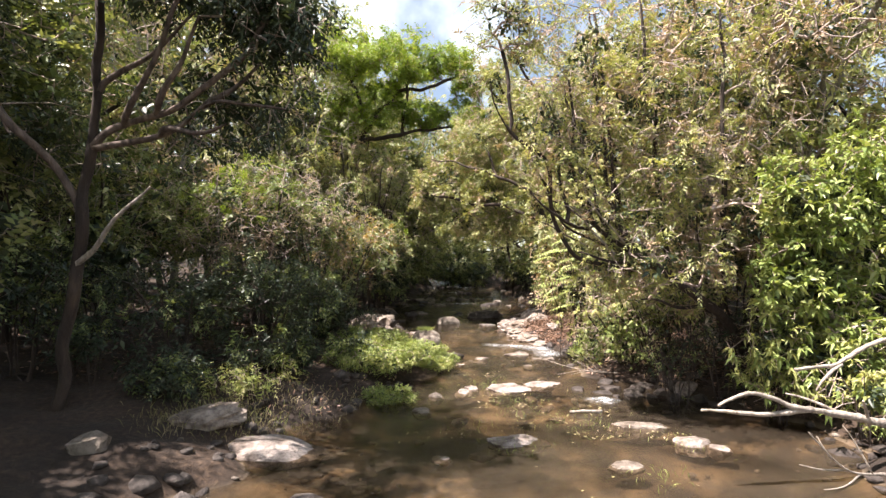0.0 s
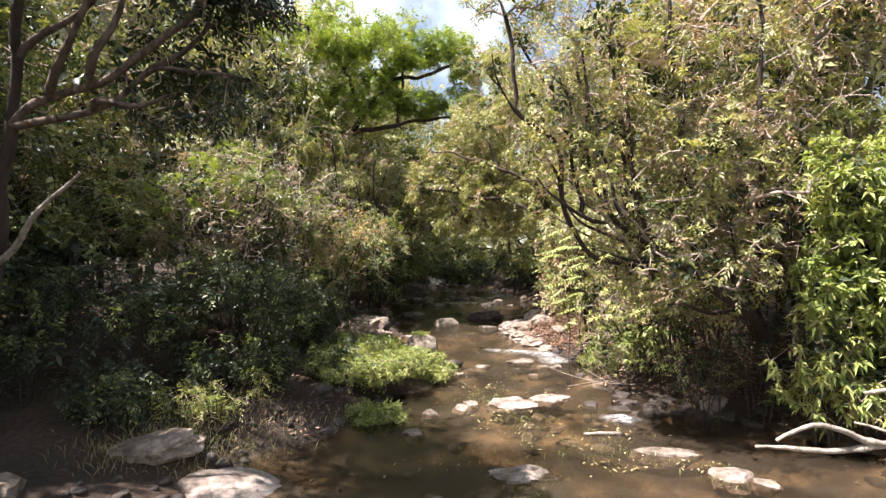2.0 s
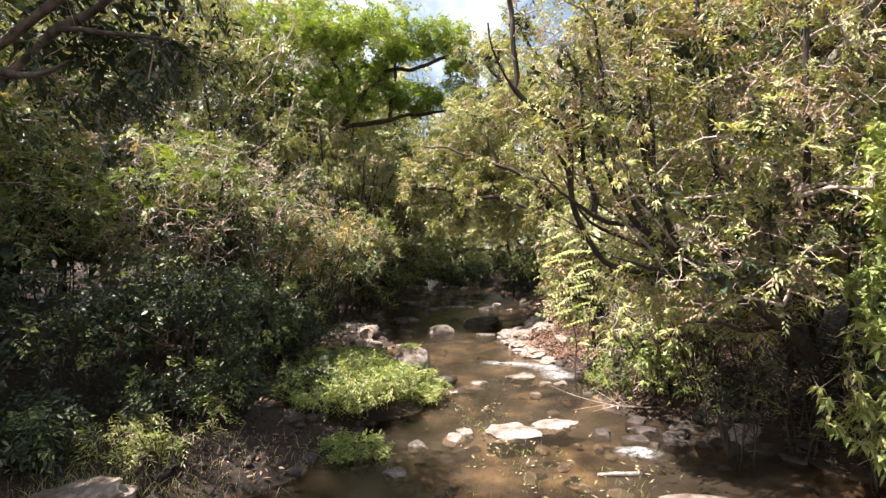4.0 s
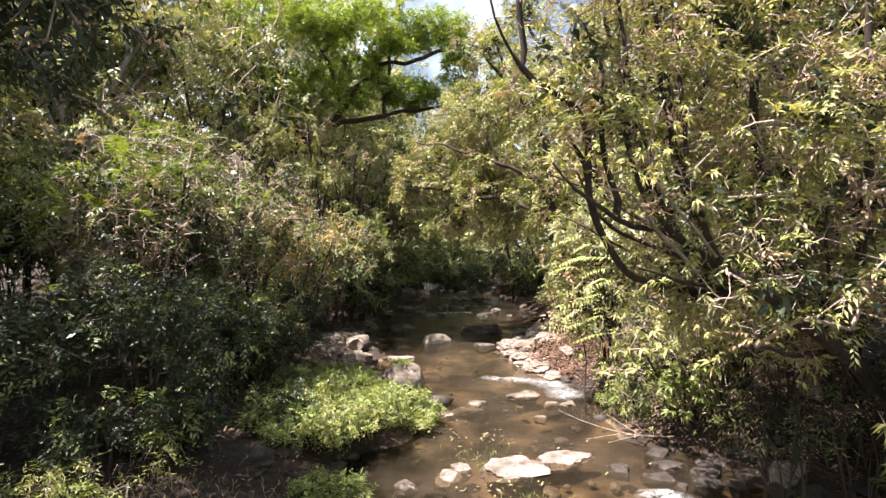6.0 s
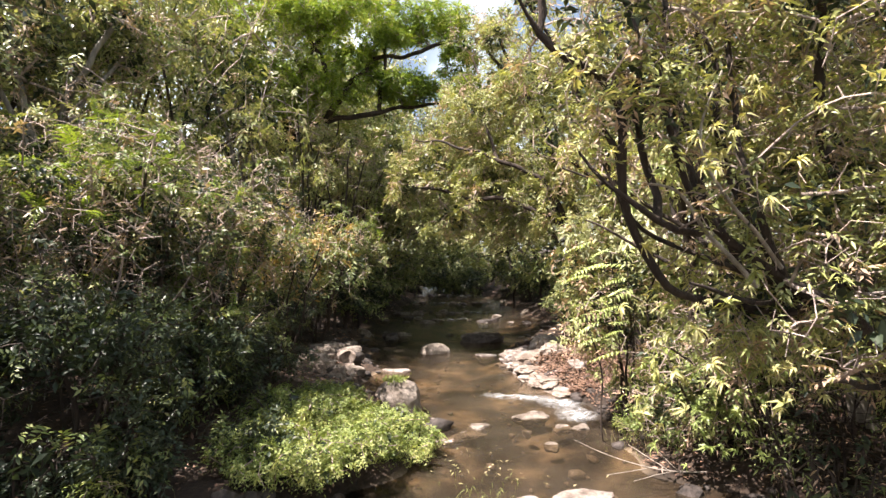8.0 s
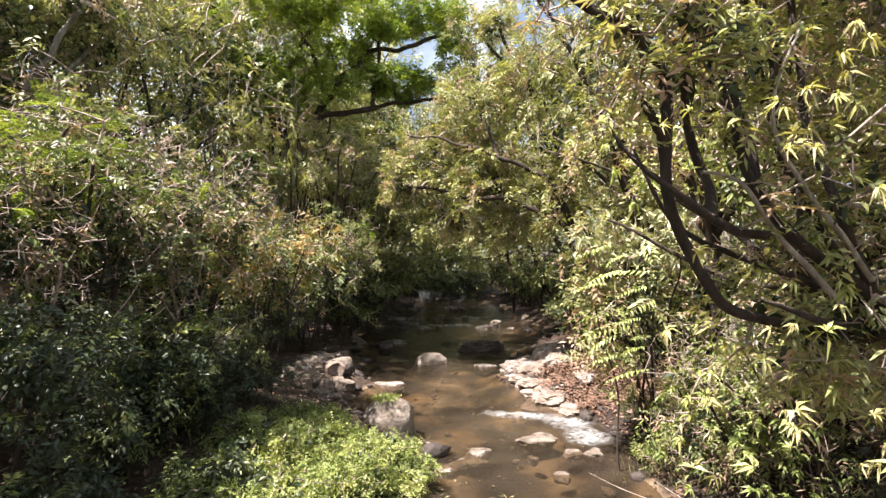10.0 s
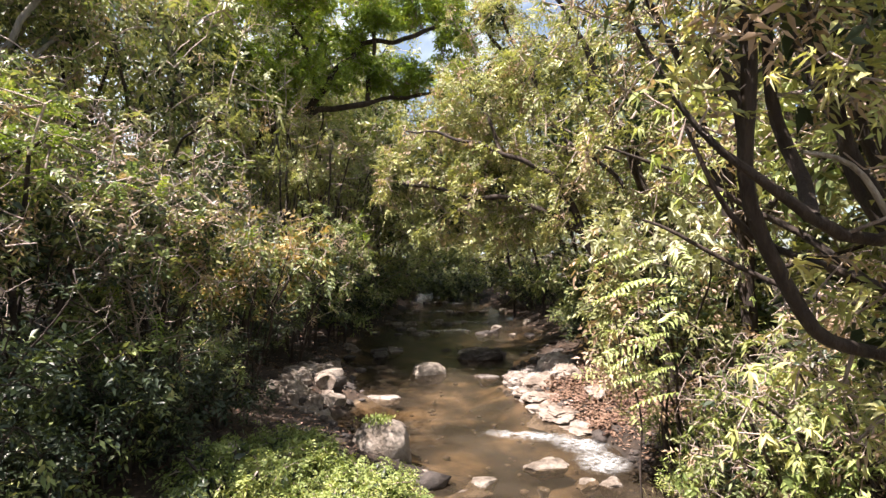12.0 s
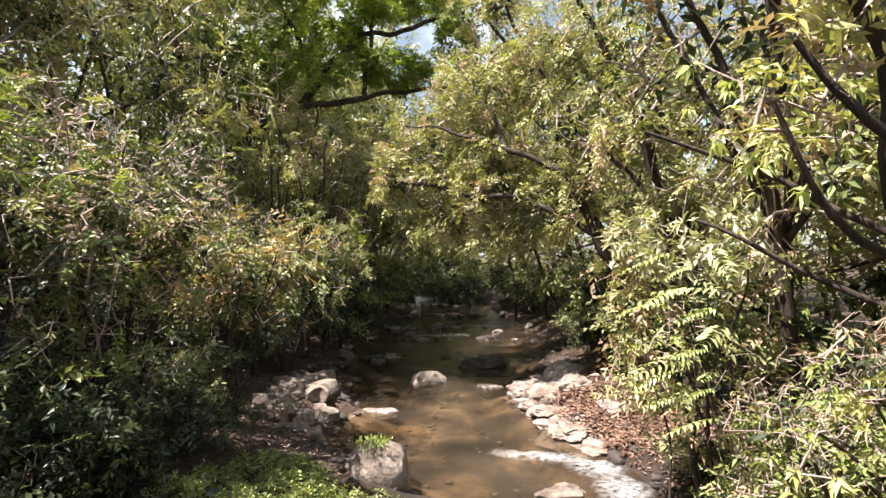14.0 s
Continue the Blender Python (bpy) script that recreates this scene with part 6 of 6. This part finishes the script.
scatter_leaves("leaf_litter", 12000, (2.4, 7.5), (8, 20), 0.09, LITTER, "reddish brown fallen leaves on the sunny bank", lift=0.05)
scatter_leaves("leaf_litter", 9000, (2.4, 4.6), (14.6, 19.5), 0.1, LITTER, "thick reddish fallen leaves behind the ledge rocks", lift=0.07)
scatter_leaves("leaf_litter", 5000, (-8, -0.5), (8, 20), 0.09, LITTER, "brown fallen leaves on the shaded bank", lift=0.05)
scatter_leaves("leaf_litter", 9000, (-7, 8), (20, 50), 0.16, LITTER, "reddish fallen leaves along the upper creek", lift=0.05)


def grass(name, spots, mat, label, hgt=0.3):
    P, D = [], []
    for x, y, r, n in spots:
        px, py = x + rng.normal(0, r, n), y + rng.normal(0, r, n)
        P.append(np.stack([px, py, np.maximum(height(px, py), -0.05)], 1))
        D.append(np.stack([rng.normal(0, 0.35, n), rng.normal(0, 0.35, n), np.ones(n)], 1))
    P, D = np.concatenate(P), np.concatenate(D)
    s = rng.uniform(0.4, 1.2, len(P))
    V, T = blades(P, D, unit(rng.normal(size=(len(P), 3))), hgt * s, 0.007, droop=0.35, fine=True)
    tagged(new(name, tri_mesh(name, V, T, mat)), label, "grass", kind="stuff")


grass("grass", [(-3.6, 7.3, 0.28, 200), (-3.0, 7.7, 0.3, 220), (-3.9, 7.0, 0.2, 90), (4.4, 12.1, 0.35, 400), (3.9, 12.5, 0.35, 400), (3.7, 12.0, 0.22, 250), (-2.4, 8.4, 0.35, 150), (-1.8, 9.2, 0.3, 80), (-3.3, 8.3, 0.3, 120)], STRAW, "tufts of dry yellow grass on the bank", 0.3)
grass("grass", [(1.3, 9.4, 0.25, 90), (2.3, 8.2, 0.3, 120), (1.0, 7.3, 0.2, 90), (1.6, 8.6, 0.35, 110), (0.5, 8.0, 0.3, 60), (3.5, 7.4, 0.2, 60), (2.8, 6.3, 0.2, 60), (0.9, 10.6, 0.3, 120), (-2.8, 7.9, 0.4, 240), (-3.6, 7.7, 0.3, 140), (3.7, 12.4, 0.3, 450), (4.2, 12.4, 0.3, 450)], LEAF_HERB, "sparse water weeds growing in the shallows", 0.2)


# moss and a tuft on the boulder
k = 260
crest = max((v.co.z, v.co.x, v.co.y) for v in boulder.data.vertices)
mp_ = np.stack([rng.normal(crest[1], 0.11, k), rng.normal(crest[2], 0.09, k), np.full(k, crest[0] - 0.02) + rng.uniform(-0.02, 0.02, k)], 1)
tuft = blades(mp_, np.array([0, 0, 1.0]) + rng.normal(0, 0.7, (k, 3)), unit(rng.normal(size=(k, 3))), 0.07 * rng.uniform(0.5, 1.2, k), 0.025)
tagged(part("moss", tri_mesh("moss", *tuft, LEAF_HERB), boulder, "green tuft of moss and seedlings"), kind="stuff")

# mats of dead leaves and weed caught on the shallows
for x, y, r in ((1.2, 9.1, 0.3), (0.9, 9.7, 0.25), (1.9, 8.4, 0.3), (2.3, 7.7, 0.22), (0.25, 7.7, 0.25), (0.6, 11.6, 0.35), (1.4, 11.2, 0.4), (3.3, 7.7, 0.25), (0.4, 12.2, 0.3), (2.9, 8.9, 0.2)):
    n = 22
    mx_, my_ = rng.normal(x, r * 1.3, n), rng.normal(y, r * 0.6, n)
    mD = np.stack([rng.normal(size=n), rng.normal(size=n), rng.uniform(-0.1, 0.5, n)], 1)
    mat_mesh = blades(np.stack([mx_, my_, rng.uniform(0.0, 0.035, n)], 1), mD, np.array([0, 0, 1.0]) + rng.normal(0, 0.3, (n, 3)), 0.08 * rng.uniform(0.4, 1.3, n), 0.022)
    tagged(new("leaf_mat", tri_mesh("leaf_mat", *mat_mesh, STRAW)), "mat of dead leaves and weed caught in the shallows", "leaf litter", "mats in the shallows", "stuff")

# small leaves and bits caught on the surface
n_f = 26
fx, fy = rng.normal(1.7, 1.1, n_f), rng.uniform(5.2, 11.0, n_f)
fD = np.stack([rng.normal(size=n_f), rng.normal(size=n_f), rng.normal(0, 0.1, n_f)], 1)
fl = blades(np.stack([fx, fy, np.full(n_f, 0.022)], 1), fD, np.array([0, 0, 1.0]) + rng.normal(0, 0.15, (n_f, 3)), 0.07 * rng.uniform(0.5, 1.3, n_f), 0.03)
tagged(new("floating_leaves", tri_mesh("floating_leaves", *fl, STRAW)), "small yellow leaves and bits lying on the water", "leaves", kind="stuff")
